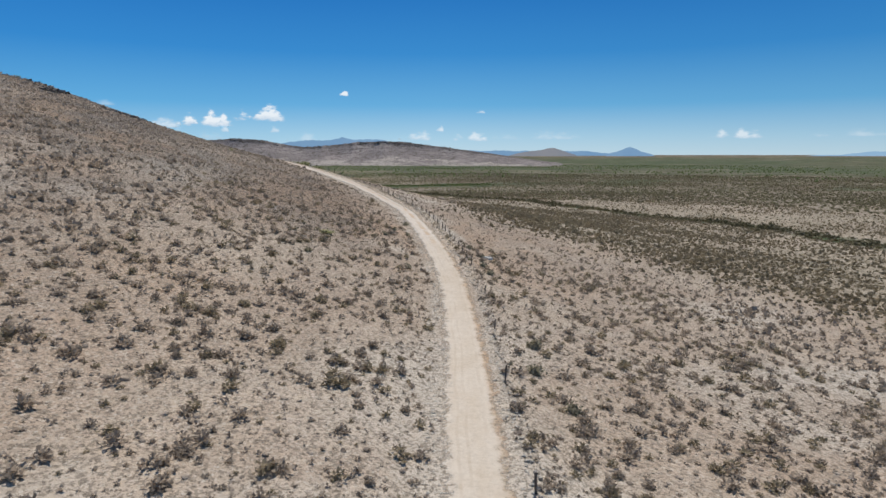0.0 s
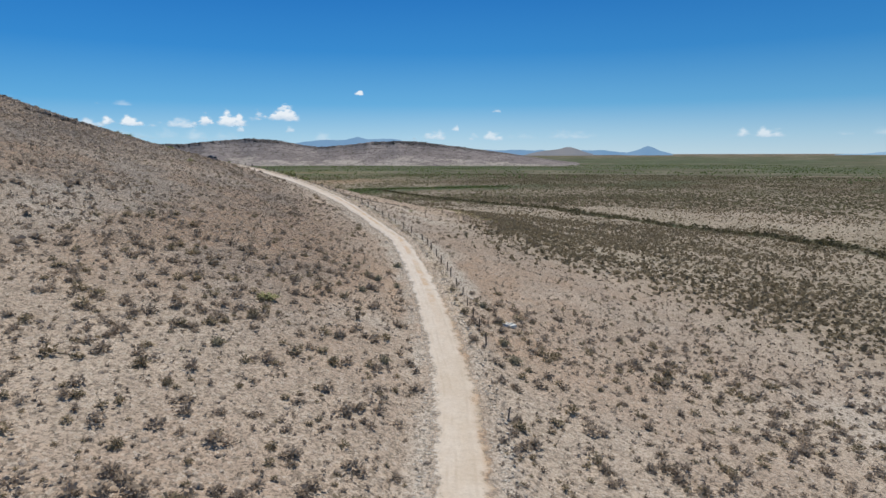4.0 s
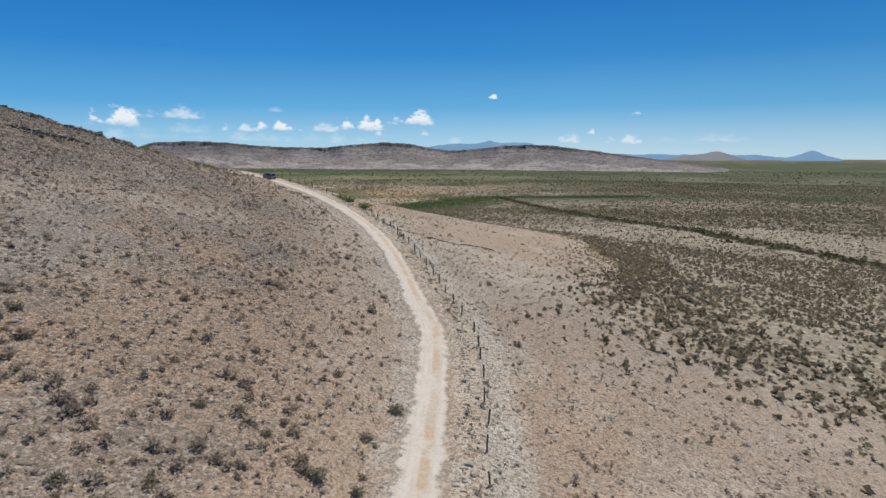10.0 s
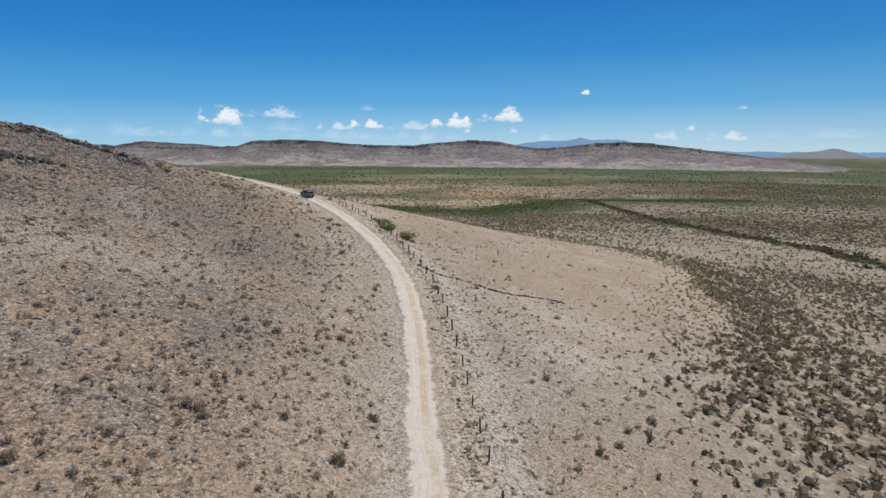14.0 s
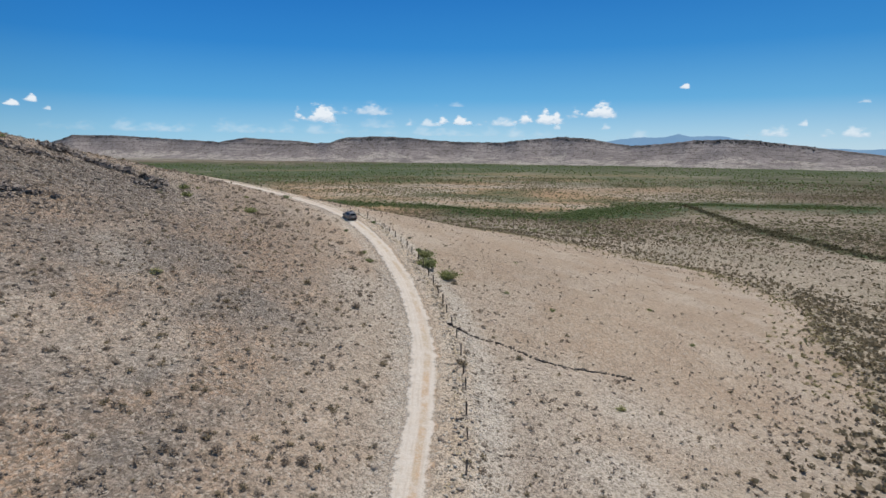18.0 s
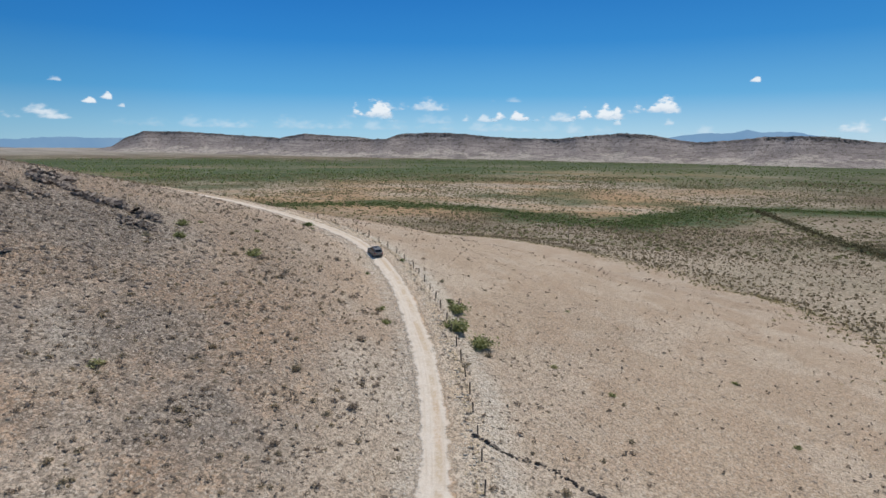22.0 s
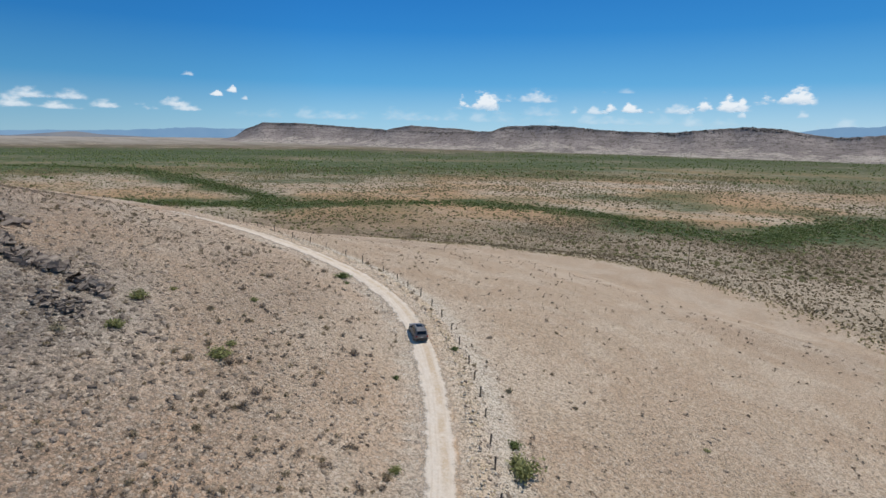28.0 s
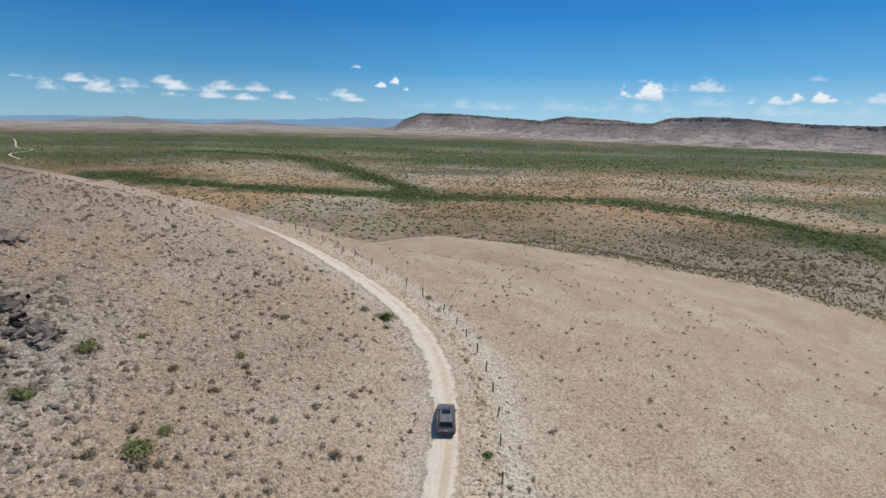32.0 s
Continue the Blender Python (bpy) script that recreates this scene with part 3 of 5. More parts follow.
ROAD = spline([(2.0, -60), (2.0, 0), (2.0, 33), (2.0, 54), (1.9, 68), (1.2, 84), (-0.9, 100), (-4.7, 122), (-9.3, 141), (-13.6, 149.5), (-18.8, 160), (-25.2, 172), (-33.2, 184.5), (-44.8, 198), (-55.3, 208),
               (-65, 216.4), (-76.4, 224.4), (-88.2, 230), (-100, 232.3), (-109, 231.5), (-120, 229), (-131, 226), (-141, 222.4), (-153, 217.6), (-165, 211), (-174, 203), (-186, 196), (-206, 192), (-240, 196)], 0.5)
ROAD_Z = np.convolve(np.pad(lie(ROAD[:, 0], ROAD[:, 1]), 12, "edge"), np.ones(25) / 25, "valid")
COARSE = ROAD[::4]
# the foot of the hill, where the thorn scrub of the flat begins (on its right)
FOOT = spline([(120, 20), (95, 70), (72, 112), (54, 137), (40, 155), (25, 162), (14, 171), (13, 200), (15, 235), (9, 262), (9, 288), (0, 309), (-28, 349), (-75, 386), (-125, 400), (-175, 384), (-215, 364), (-262, 330), (-330, 280), (-420, 180), (-520, 60)], 3.0)
# dry washes with green thickets
WASH_NORTH = spline([(-900, 190), (-754, 270), (-680, 344), (-618, 397), (-559, 466), (-500, 580), (-440, 632), (-366, 648), (-285, 636), (-232, 606), (-185, 588), (-158, 606), (-160, 690), (-146, 770), (-112, 850), (-23, 879), (70, 930)], 4.0)
WASH_WEST = spline([(-545, 440), (-600, 470), (-652, 487), (-750, 497), (-840, 502), (-950, 511), (-1080, 516), (-1210, 506), (-1360, 443), (-1450, 350)], 4.0)
WASH_EAST = spline([(-110, 850), (-59, 707), (-35, 632), (-8, 566), (26, 500), (70, 420), (100, 372), (134, 325), (155, 290), (160, 240), (165, 190), (190, 120), (240, 40)], 4.0)


def surface(x, y):
    """Height of the ground, with the road's bench cut into it."""
    x, y = np.asarray(x, float), np.asarray(y, float)
    z = lie(x, y)
    near = (x > -275) & (x < 20) & (y > -75) & (y < 260)
    if near.any():
        k, d = beside(ROAD, x[near], y[near])
        w = smooth(2.9, 7.0, np.abs(d))
        zn = z[near]
        zn = (ROAD_Z[k] - 0.06) * (1 - w) + zn * w
        zn += 0.16 * np.exp(-(((np.abs(d - 0.1) - 3.5) / 0.5) ** 2)) * (0.5 + 0.5 * wave(x[near], y[near], 3.0, 31))
        z = z.copy()
        z[near] = zn
    return z


# ---------------------------------------------------------------- mesh helpers
def mesh_of(name, verts, faces, material, smooth_faces=False):
    """A mesh from arrays; all faces have the same number of corners."""
    verts, faces = np.asarray(verts, np.float32), np.asarray(faces, np.int32)
    me = bpy.data.meshes.new(name)
    n, c = faces.shape
    me.vertices.add(len(verts))
    me.vertices.foreach_set("co", verts.ravel())
    me.loops.add(n * c)
    me.loops.foreach_set("vertex_index", faces.ravel())
    me.polygons.add(n)
    me.polygons.foreach_set("loop_start", np.arange(0, n * c, c, dtype=np.int32))
    me.polygons.foreach_set("loop_total", np.full(n, c, np.int32))
    me.update(calc_edges=True)
    me.materials.append(material)
    if smooth_faces:
        me.polygons.foreach_set("use_smooth", np.ones(n, bool))
    return me


def colours(me, name, rgba):
    layer = me.attributes.new(name, "FLOAT_COLOR", "POINT")
    layer.data.foreach_set("color", np.asarray(rgba, np.float32).ravel())


def grid_faces(rows, cols):
    a = (np.arange(rows - 1)[:, None] * cols + np.arange(cols - 1)).ravel()
    return np.stack([a, a + 1, a + cols + 1, a + cols], 1)


def part(name, bm, material, parent, label=""):
    me = bpy.data.meshes.new(name)
    bm.to_mesh(me)
    bm.free()
    me.materials.append(material)
    ob = new(name, me)
    ob.parent = parent
    return tagged(ob, label)


def child(name, me, parent, m=None, label=""):
    ob = new(name, me)
    ob.parent = parent
    if m is not None:
        ob.matrix_basis = m
    return tagged(ob, label)


# ---------------------------------------------------------------- ground
def grown(lo, hi, step, reach, rate):
    inner = list(np.arange(lo, hi + 0.01, step))
    for sign in (1, -1):
        s, v = step, inner[-1] if sign > 0 else inner[0]
        while abs(v) < reach:
            s *= rate
            v += sign * s
            inner.insert(len(inner) if sign > 0 else 0, v)
    return np.array(inner)


def masks(x, y):
    """Where dry grass, scrub, green belts, stones, pale gravel and orange earth lie."""
    k, off = beside(FOOT, x, y)
    r = np.hypot(x, y - 150.0)
    ramble = 6.0 * rough(x, y, 30.0, 11, 3) + 20.0 * rough(x, y, 160.0, 12, 2) * smooth(250, 500, r)
    soft = 4.0 + 24.0 * smooth(225, 165, y) * smooth(-50, 0, x)
    scrub = smooth(-soft, soft * 0.8, off + ramble * 0.6)
    _, d_road = beside(COARSE, x, y)
    # the grassy nose of the hill
    grass = smooth(165, 215, y + 10 * rough(x, y, 25.0, 13, 3)) * smooth(-6, 14, d_road + 3 * rough(x, y, 9.0, 14, 3))
    left = smooth(2, 6, -d_road) * smooth(178, 214, y + 9 * rough(x, y, 24.0, 15, 3) - 0.12 * (x + 90))
    grass = np.maximum(grass, 0.68 * left) * (1 - scrub)
    # green belts on the far flat, and round the washes
    _, wn_ = beside(WASH_NORTH[::3], x, y)
    _, we_ = beside(WASH_EAST[::3], x, y)
    _, ww_ = beside(WASH_WEST[::3], x, y)
    wn_ = np.minimum(np.abs(wn_), np.abs(ww_))
    thicket = np.maximum(smooth(52, 18, wn_ + 55 * rough(x, y, 60.0, 21, 4)), smooth(11, 4, np.abs(we_) + 6 * rough(x, y, 40.0, 22, 3)))
    turn = np.degrees(np.arctan2(-x, y - 150.0))
    belt = smooth(950, 1250, r + 260 * rough(x, y, 420.0, 23, 4)) * smooth(0, -700, r - 2950 - 1500 * smooth(35, -5, turn) + 260 * rough(x, y, 500.0, 24, 3))
    belt = belt * (0.35 + 0.65 * np.maximum(smooth(-20, 35, turn), 0.75 * smooth(1300, 1900, r))) * (0.5 + 0.5 * smooth(-0.45, 0.15, rough(turn * 16.0, r, 190.0, 25, 4)))
    belt = np.maximum(belt, 0.8 * smooth(0.15, 0.5, rough(turn * 12.0, r, 120.0, 29, 4)) * smooth(480, 700, r) * smooth(1500, 1000, r))
    green = np.maximum(thicket, belt) * scrub
    # rock-strewn upper slopes on the left of the road
    stony = smooth(4, 20, -d_road) * smooth(80, 120, y + 10 * rough(x, y, 30.0, 16, 3)) * (1 - 0.4 * grass)
    stony = np.maximum(stony, 0.22 * smooth(0.0, 0.5, rough(x, y, 40.0, 17, 3)) * (1 - scrub))
    stony = np.maximum(stony, smooth(25, 75, -d_road) * (1 - scrub))
    # pale gravel: verges, and the cleared strip beyond the fence
    strip = smooth(2.6, 1.2, np.abs(d_road - 6.2 + 0.5 * wave(x, y, 14.0, 18))) * smooth(100, 118, y) * smooth(-150, -110, x) * (0.8 + 0.2 * wave(x, y, 5.0, 19))
    verge = smooth(0.9, 0.2, np.abs(np.abs(d_road) - 2.9)) * 0.55 * smooth(-135, -105, x) * (1 - smooth(110, 140, y) * (d_road > 0))
    shoulder = (0.3 * smooth(5.4, 4.2, d_road) * (d_road > 0) + 0.45 * smooth(3.4, 2.0, -d_road) * (d_road <= 0)) * smooth(80, 115, y) * smooth(-140, -110, x) * (0.8 + 0.2 * wave(x, y, 2.5, 30))
    verge = np.maximum(verge, shoulder)
    pale = smooth(-0.1, 0.5, rough(x, y, 16.0, 20, 4)) * (0.4 + 0.2 * smooth(120, 80, y)) * (1 - grass)
    pale = np.maximum(pale, 0.75 * np.exp(-(((x + 6) / 16.0) ** 2 + ((y - 184) / 12.0) ** 2)) * smooth(-0.4, 0.4, rough(x, y, 8.0, 26, 3)) * smooth(3, 6, d_road))
    white = np.clip(np.maximum(np.maximum(strip, verge), pale), 0, 1) * (1 - scrub)
    west = smooth(140, -160, x + 0.12 * y + 90 * rough(x, y, 200.0, 28, 3)) * smooth(330, 560, r) * smooth(2100, 1500, r)
    orange = smooth(-0.2, 0.5, rough(x, y, 60.0, 27, 3)) * (1 - scrub) * smooth(60, 20, -d_road) + scrub * west
    orange = np.maximum(orange, 0.9 * smooth(5.6, 4.4, d_road) * smooth(1.0, 2.0, d_road) * smooth(80, 115, y) * (1 - scrub))
    far = smooth(280, 900, r)
    return grass, scrub, green, stony, white, orange, far


def rubble_of(x, y):
    """Where broken grey rock covers the upper slope."""
    field = np.exp(-(((x + 92) / 19.0) ** 2 + ((y - 166) / 21.0) ** 2)) + np.exp(-(((x + 95) / 11.0) ** 2 + ((y - 189) / 7.0) ** 2)) + 0.55 * np.exp(-(((x + 88) / 12.0) ** 2 + ((y - 182) / 10.0) ** 2)) + 0.7 * np.exp(-(((x + 74) / 9.0) ** 2 + ((y - 150) / 12.0) ** 2))
    return np.clip(field * (0.7 + 0.6 * rough(x, y, 11.0, 91, 3)), 0, 1)


def bank_of(x, y):
    _, d = beside(COARSE, x, y)
    return smooth(1.2, 2.0, d) * smooth(5.6, 4.4, d) * smooth(80, 110, y) * smooth(-150, -115, x)


gx, gy = grown(-205, 66, 1.5, 4960, 1.062), grown(20, 306, 1.5, 4960, 1.062)
GX, GY = np.meshgrid(gx, gy)
flat_x, flat_y = GX.ravel(), GY.ravel()
ground_me = mesh_of("ground", np.stack([flat_x, flat_y, surface(flat_x, flat_y)], 1), grid_faces(len(gy), len(gx)), M_GROUND, True)
mk = masks(flat_x, flat_y)
colours(ground_me, "zone", np.stack(mk[:4], 1))
colours(ground_me, "tone", np.stack([mk[4], mk[5], mk[6], bank_of(flat_x, flat_y)], 1))
# where distance haze is painted on, far out to the west
far_haze = smooth(2700, 3900, np.hypot(flat_x, flat_y - 150.0)) * smooth(28, 52, np.degrees(np.arctan2(-flat_x, flat_y - 150.0)))
layer = ground_me.attributes.new("rubble", "FLOAT", "POINT")
layer.data.foreach_set("value", rubble_of(flat_x, flat_y).astype(np.float32))
layer = ground_me.attributes.new("far_haze", "FLOAT", "POINT")
layer.data.foreach_set("value", far_haze.astype(np.float32))
ground = tagged(new("ground", ground_me), "pinkish tan stony desert ground sloping down to a wide scrub flat", "ground", kind="structure")

# the road: a ribbon with ragged edges, ruts and a crown
lanes = np.linspace(-1.0, 1.0, 19)
along = np.arange(len(ROAD))
way = np.gradient(ROAD, axis=0)
way /= np.linalg.norm(way, axis=1)[:, None]
right_hand = np.stack([way[:, 1], -way[:, 0]], 1)
arc = along * 0.5
thin = 1 - 0.45 * smooth(-105, -150, ROAD[:, 0])
wide_l = 2.4 + 0.12 * wave(arc, 0 * arc, 6.0, 41) + 0.07 * wave(arc, 0 * arc, 1.5, 42)
wide_r = 2.65 + 0.12 * wave(arc, 0 * arc, 7.0, 43) + 0.07 * wave(arc, 0 * arc, 1.9, 44)
thin = thin * (1 - 0.16 * smooth(112, 165, ROAD[:, 1]))
wide_l, wide_r = wide_l * thin, wide_r * thin * (1 - 0.06 * smooth(112, 165, ROAD[:, 1]))
span = np.where(lanes[None] < 0, lanes[None] * wide_l[:, None], lanes[None] * wide_r[:, None])
rx, ry = ROAD[:, :1] + right_hand[:, :1] * span, ROAD[:, 1:] + right_hand[:, 1:] * span
ruts = -0.018 * (np.exp(-(((span + 0.95) / 0.3) ** 2)) + np.exp(-(((span - 0.65) / 0.3) ** 2)))
crown = -0.13 * np.abs(lanes[None]) ** 4
rz = ROAD_Z[:, None] + 0.045 + ruts + crown + 0.02 * rough(rx, ry, 2.4, 45, 2) - 0.5 * smooth(-146, -160, rx)
road_me = mesh_of("road", np.stack([rx.ravel(), ry.ravel(), rz.ravel()], 1), grid_faces(len(ROAD), len(lanes))[:, ::-1], M_ROAD, True)
late = np.broadcast_to(smooth(85, 125, ROAD[:, 1])[:, None], span.shape)
earthy = np.broadcast_to((smooth(80, 108, ROAD[:, 1]) * (1 - 0.8 * smooth(165, 210, ROAD[:, 1])) * smooth(-120, -95, ROAD[:, 0]))[:, None], span.shape)
worn = np.broadcast_to((1 - 0.85 * smooth(-120, -160, ROAD[:, 0]))[:, None], span.shape)
lat01 = np.broadcast_to((lanes[None] + 1) / 2, span.shape)
colours(road_me, "lane", np.stack([lat01.ravel(), (0.12 + 0.78 * late).ravel(), earthy.ravel(), worn.ravel()], 1))
tagged(new("road", road_me), "pale rutted dirt track with orange loose earth", "road", kind="structure")


# ---------------------------------------------------------------- mesas and far ranges
def around(az, far, z):
    return (-math.sin(radians(az)) * far, 150.0 + math.cos(radians(az)) * far, z)


RIMS = []


def mesa(name, stations, toe, back, seed, label):
    """A table mountain: stations of bearing, distance and height of its rim."""
    st = np.array(stations, float)
    az = np.arange(st[:, 0].max(), st[:, 0].min(), -0.12)
    d = np.interp(-az, -st[:, 0], st[:, 1])
    h = np.interp(-az, -st[:, 0], st[:, 2])
    h = h + (1.6 * wave(az, 0 * az, 0.35, seed) + 1.0 * wave(az, 0 * az, 0.12, seed + 1)) * smooth(20, 60, h)
    d = d + 70 * rough(az, 0 * az, 3.0, seed + 2, 2)
    prof = [(-1.0, -0.02), (-0.82, 0.07), (-0.62, 0.15), (-0.45, 0.26), (-0.30, 0.42), (-0.17, 0.61), (-0.08, 0.78), (-0.04, 0.88), (-0.015, 0.985), (0.0, 1.0), (0.5, 1.02), (1.0, 0.98), (1.6, 0.3), (2.0, -0.1)]
    verts, lay = [], []
    for run, up in prof:
        reach = d + (run * toe if run < 0 else run * back)
        gully = (1 - abs(up - 0.4)) * 14 * rough(az, 0 * az + run * 2.0, 1.4, seed + 4, 2) if run < -0.05 else 0.0
        reach = reach + gully * min(1.0, max(0.0, (1 + run) * 3))
        xs, ys = -np.sin(np.radians(az)) * reach, 150.0 + np.cos(np.radians(az)) * reach
        base = flat_land(xs, ys) - 3.0
        zs = base + (h - base) * up
        if 0.1 < up < 0.75:
            zs = zs + 2.5 * rough(az, 0 * az + run * 6, 0.9, seed + 5, 3)
        verts.append(np.stack([xs, ys, zs], 1))
        lay.append(np.full(len(az), max(0.0, up) if run <= 0 else 0.7))
    RIMS.append((verts[7], verts[9], h))
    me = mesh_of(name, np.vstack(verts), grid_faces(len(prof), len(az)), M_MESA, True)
    lay = np.concatenate(lay)
    colours(me, "layer", np.stack([lay, lay, lay, np.ones_like(lay)], 1))
    return tagged(new(name, me), label, "mesa", kind="structure")


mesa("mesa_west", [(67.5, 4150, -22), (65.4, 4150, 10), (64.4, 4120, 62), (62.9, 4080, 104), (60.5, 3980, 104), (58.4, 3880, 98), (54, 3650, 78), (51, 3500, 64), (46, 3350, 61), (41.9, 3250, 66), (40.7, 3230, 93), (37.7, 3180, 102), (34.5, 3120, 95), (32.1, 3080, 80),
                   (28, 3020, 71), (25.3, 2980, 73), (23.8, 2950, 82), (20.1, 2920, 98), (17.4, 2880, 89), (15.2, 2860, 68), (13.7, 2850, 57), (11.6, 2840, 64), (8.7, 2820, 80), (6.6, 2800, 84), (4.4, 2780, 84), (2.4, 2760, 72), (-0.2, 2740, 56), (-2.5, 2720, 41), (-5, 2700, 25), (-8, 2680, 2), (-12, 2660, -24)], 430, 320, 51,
     "long flat-topped mesa with a dark cap of cliffs over haze-tinted mauve-grey slopes")
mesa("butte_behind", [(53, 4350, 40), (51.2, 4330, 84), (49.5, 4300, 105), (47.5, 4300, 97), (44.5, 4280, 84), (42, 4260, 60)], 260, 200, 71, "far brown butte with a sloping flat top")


def range_of(name, stations, far, material, seed, label, ragged=0.04, base=30.0):
    st = np.array(stations, float)
    az = np.arange(st[:, 0].max(), st[:, 0].min(), -0.1)
    el = np.interp(-az, -st[:, 0], st[:, 1])
    el = el + ragged * (wave(az, 0 * az, 0.9, seed) + 0.6 * wave(az, 0 * az, 0.3, seed + 1)) * smooth(-0.3, 0.3, el)
    verts = []
    for run, up in ((-40, 0.0), (0, 1.0), (60, 1.0), (90, 0.0)):
        xs, ys = -np.sin(np.radians(az)) * (far + run), 150.0 + np.cos(np.radians(az)) * (far + run)
        top = base + np.tan(np.radians(el)) * far
        verts.append(np.stack([xs, ys, -70.0 + (top + 70.0) * up], 1))
    return tagged(new(name, mesh_of(name, np.vstack(verts), grid_faces(4, len(az)), material, False)), label, "mountains", kind="structure")


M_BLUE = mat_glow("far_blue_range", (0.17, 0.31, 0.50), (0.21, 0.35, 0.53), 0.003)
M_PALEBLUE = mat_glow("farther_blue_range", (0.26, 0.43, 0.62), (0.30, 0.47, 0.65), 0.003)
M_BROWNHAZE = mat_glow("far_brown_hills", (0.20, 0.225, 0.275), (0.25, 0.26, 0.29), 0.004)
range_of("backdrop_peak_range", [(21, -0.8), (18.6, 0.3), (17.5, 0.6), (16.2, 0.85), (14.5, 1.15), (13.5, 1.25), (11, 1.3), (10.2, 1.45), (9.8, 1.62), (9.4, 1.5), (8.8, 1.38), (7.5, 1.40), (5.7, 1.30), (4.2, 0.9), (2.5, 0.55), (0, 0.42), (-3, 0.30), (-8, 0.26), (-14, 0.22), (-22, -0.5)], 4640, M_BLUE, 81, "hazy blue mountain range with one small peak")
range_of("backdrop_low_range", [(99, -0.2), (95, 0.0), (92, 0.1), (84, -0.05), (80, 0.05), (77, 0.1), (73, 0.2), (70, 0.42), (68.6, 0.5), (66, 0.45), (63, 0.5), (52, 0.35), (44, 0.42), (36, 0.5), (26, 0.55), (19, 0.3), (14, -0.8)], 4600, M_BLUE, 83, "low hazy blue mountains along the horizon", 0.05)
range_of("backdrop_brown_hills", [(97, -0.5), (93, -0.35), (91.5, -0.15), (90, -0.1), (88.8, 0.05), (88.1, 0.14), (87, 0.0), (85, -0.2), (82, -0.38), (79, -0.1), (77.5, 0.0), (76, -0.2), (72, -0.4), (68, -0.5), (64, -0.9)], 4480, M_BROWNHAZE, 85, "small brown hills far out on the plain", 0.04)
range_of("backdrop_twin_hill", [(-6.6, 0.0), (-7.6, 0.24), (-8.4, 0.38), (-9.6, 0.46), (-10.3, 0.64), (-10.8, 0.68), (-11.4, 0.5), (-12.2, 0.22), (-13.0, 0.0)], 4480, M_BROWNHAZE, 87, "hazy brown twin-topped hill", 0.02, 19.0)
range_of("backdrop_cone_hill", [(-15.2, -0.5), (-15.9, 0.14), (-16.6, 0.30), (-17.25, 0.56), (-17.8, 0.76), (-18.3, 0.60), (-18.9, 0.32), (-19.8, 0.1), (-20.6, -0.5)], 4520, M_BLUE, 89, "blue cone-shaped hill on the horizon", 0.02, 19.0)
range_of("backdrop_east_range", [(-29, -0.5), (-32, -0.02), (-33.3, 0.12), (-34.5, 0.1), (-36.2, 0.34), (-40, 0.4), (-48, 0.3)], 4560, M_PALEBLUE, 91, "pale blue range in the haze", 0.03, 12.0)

# clouds, far beyond the ranges: bearing, height of the base, width and depth in degrees, and kind
M_CLOUD = [mat_cloud("thin_cloud", 0.30, 0.9, 0.010), mat_cloud("broken_cloud", 0.62, 0.60, 0.016), mat_cloud("heaped_cloud", 0.92, 0.36, 0.015), mat_cloud("streaked_cloud", 0.70, 0.80, 0.007)]
CLOUD_LABELS = ["thin hazy cloud near the horizon", "broken white cloud over the horizon", "small white heaped cloud over the horizon", "thin white streak of cloud over the horizon"]
CLOUDS = [(22.2, 2.55, 3.9, 1.4, 2), (17.4, 3.1, 3.6, 1.45, 2), (9.8, 5.5, 1.1, 0.45, 2), (-3.45, 3.9, 1.1, 0.4, 1), (43.4, 2.6, 3.4, 1.75, 2), (39.0, 3.3, 4.8, 1.2, 1), (38.8, 2.1, 5.4, 1.1, 0), (33.2, 2.3, 3.0, 0.7, 1), (30.1, 2.45, 2.7, 0.9, 2), (26.3, 2.35, 3.2, 1.0, 1),
          (16.1, 2.0, 0.8, 0.75, 1), (20.7, 2.0, 0.9, 0.65, 1), (30.6, 4.1, 2.4, 0.45, 0), (86.0, 2.87, 4.4, 0.75, 3), (85.2, 2.42, 7.4, 0.83, 3), (81.6, 2.57, 6.4, 0.83, 3), (82.4, 1.87, 5.3, 0.75, 3), (78.6, 2.57, 3.4, 0.83, 3), (76.3, 1.97, 3.4, 0.68, 3), (79.6, 1.77, 4.6, 0.60, 3), (91.0, 2.02, 5.8, 1.20, 3), (92.4, 2.72, 4.1, 0.75, 3), (71.1, 2.27, 3.4, 0.83, 3), (70.2, 1.92, 3.9, 0.68, 3), (69.3, 4.85, 1.3, 0.4, 1), (67.0, 3.25, 1.3, 0.46, 2), (65.7, 3.6, 1.05, 0.6, 2),
          (64.6, 3.0, 0.7, 0.36, 1), (2.9, 1.35, 2.8, 1.05, 1), (-2.6, 1.3, 2.8, 0.95, 1), (0.4, 2.2, 0.75, 0.55, 1), (-26.7, 1.38, 3.6, 0.95, 1), (-34.9, 1.4, 4.6, 0.6, 0), (13.7, 1.2, 2.3, 1.1, 0), (95.5, 2.9, 1.0, 0.3, 1), (52, 1.5, 9.0, 1.2, 0), (60, 1.5, 9.0, 1.1, 0),
          (-9, 1.4, 7.0, 0.9, 0), (34, 1.4, 9.0, 1.1, 0), (25, 1.3, 8.0, 1.1, 0), (44, 1.5, 7.0, 1.2, 0)]
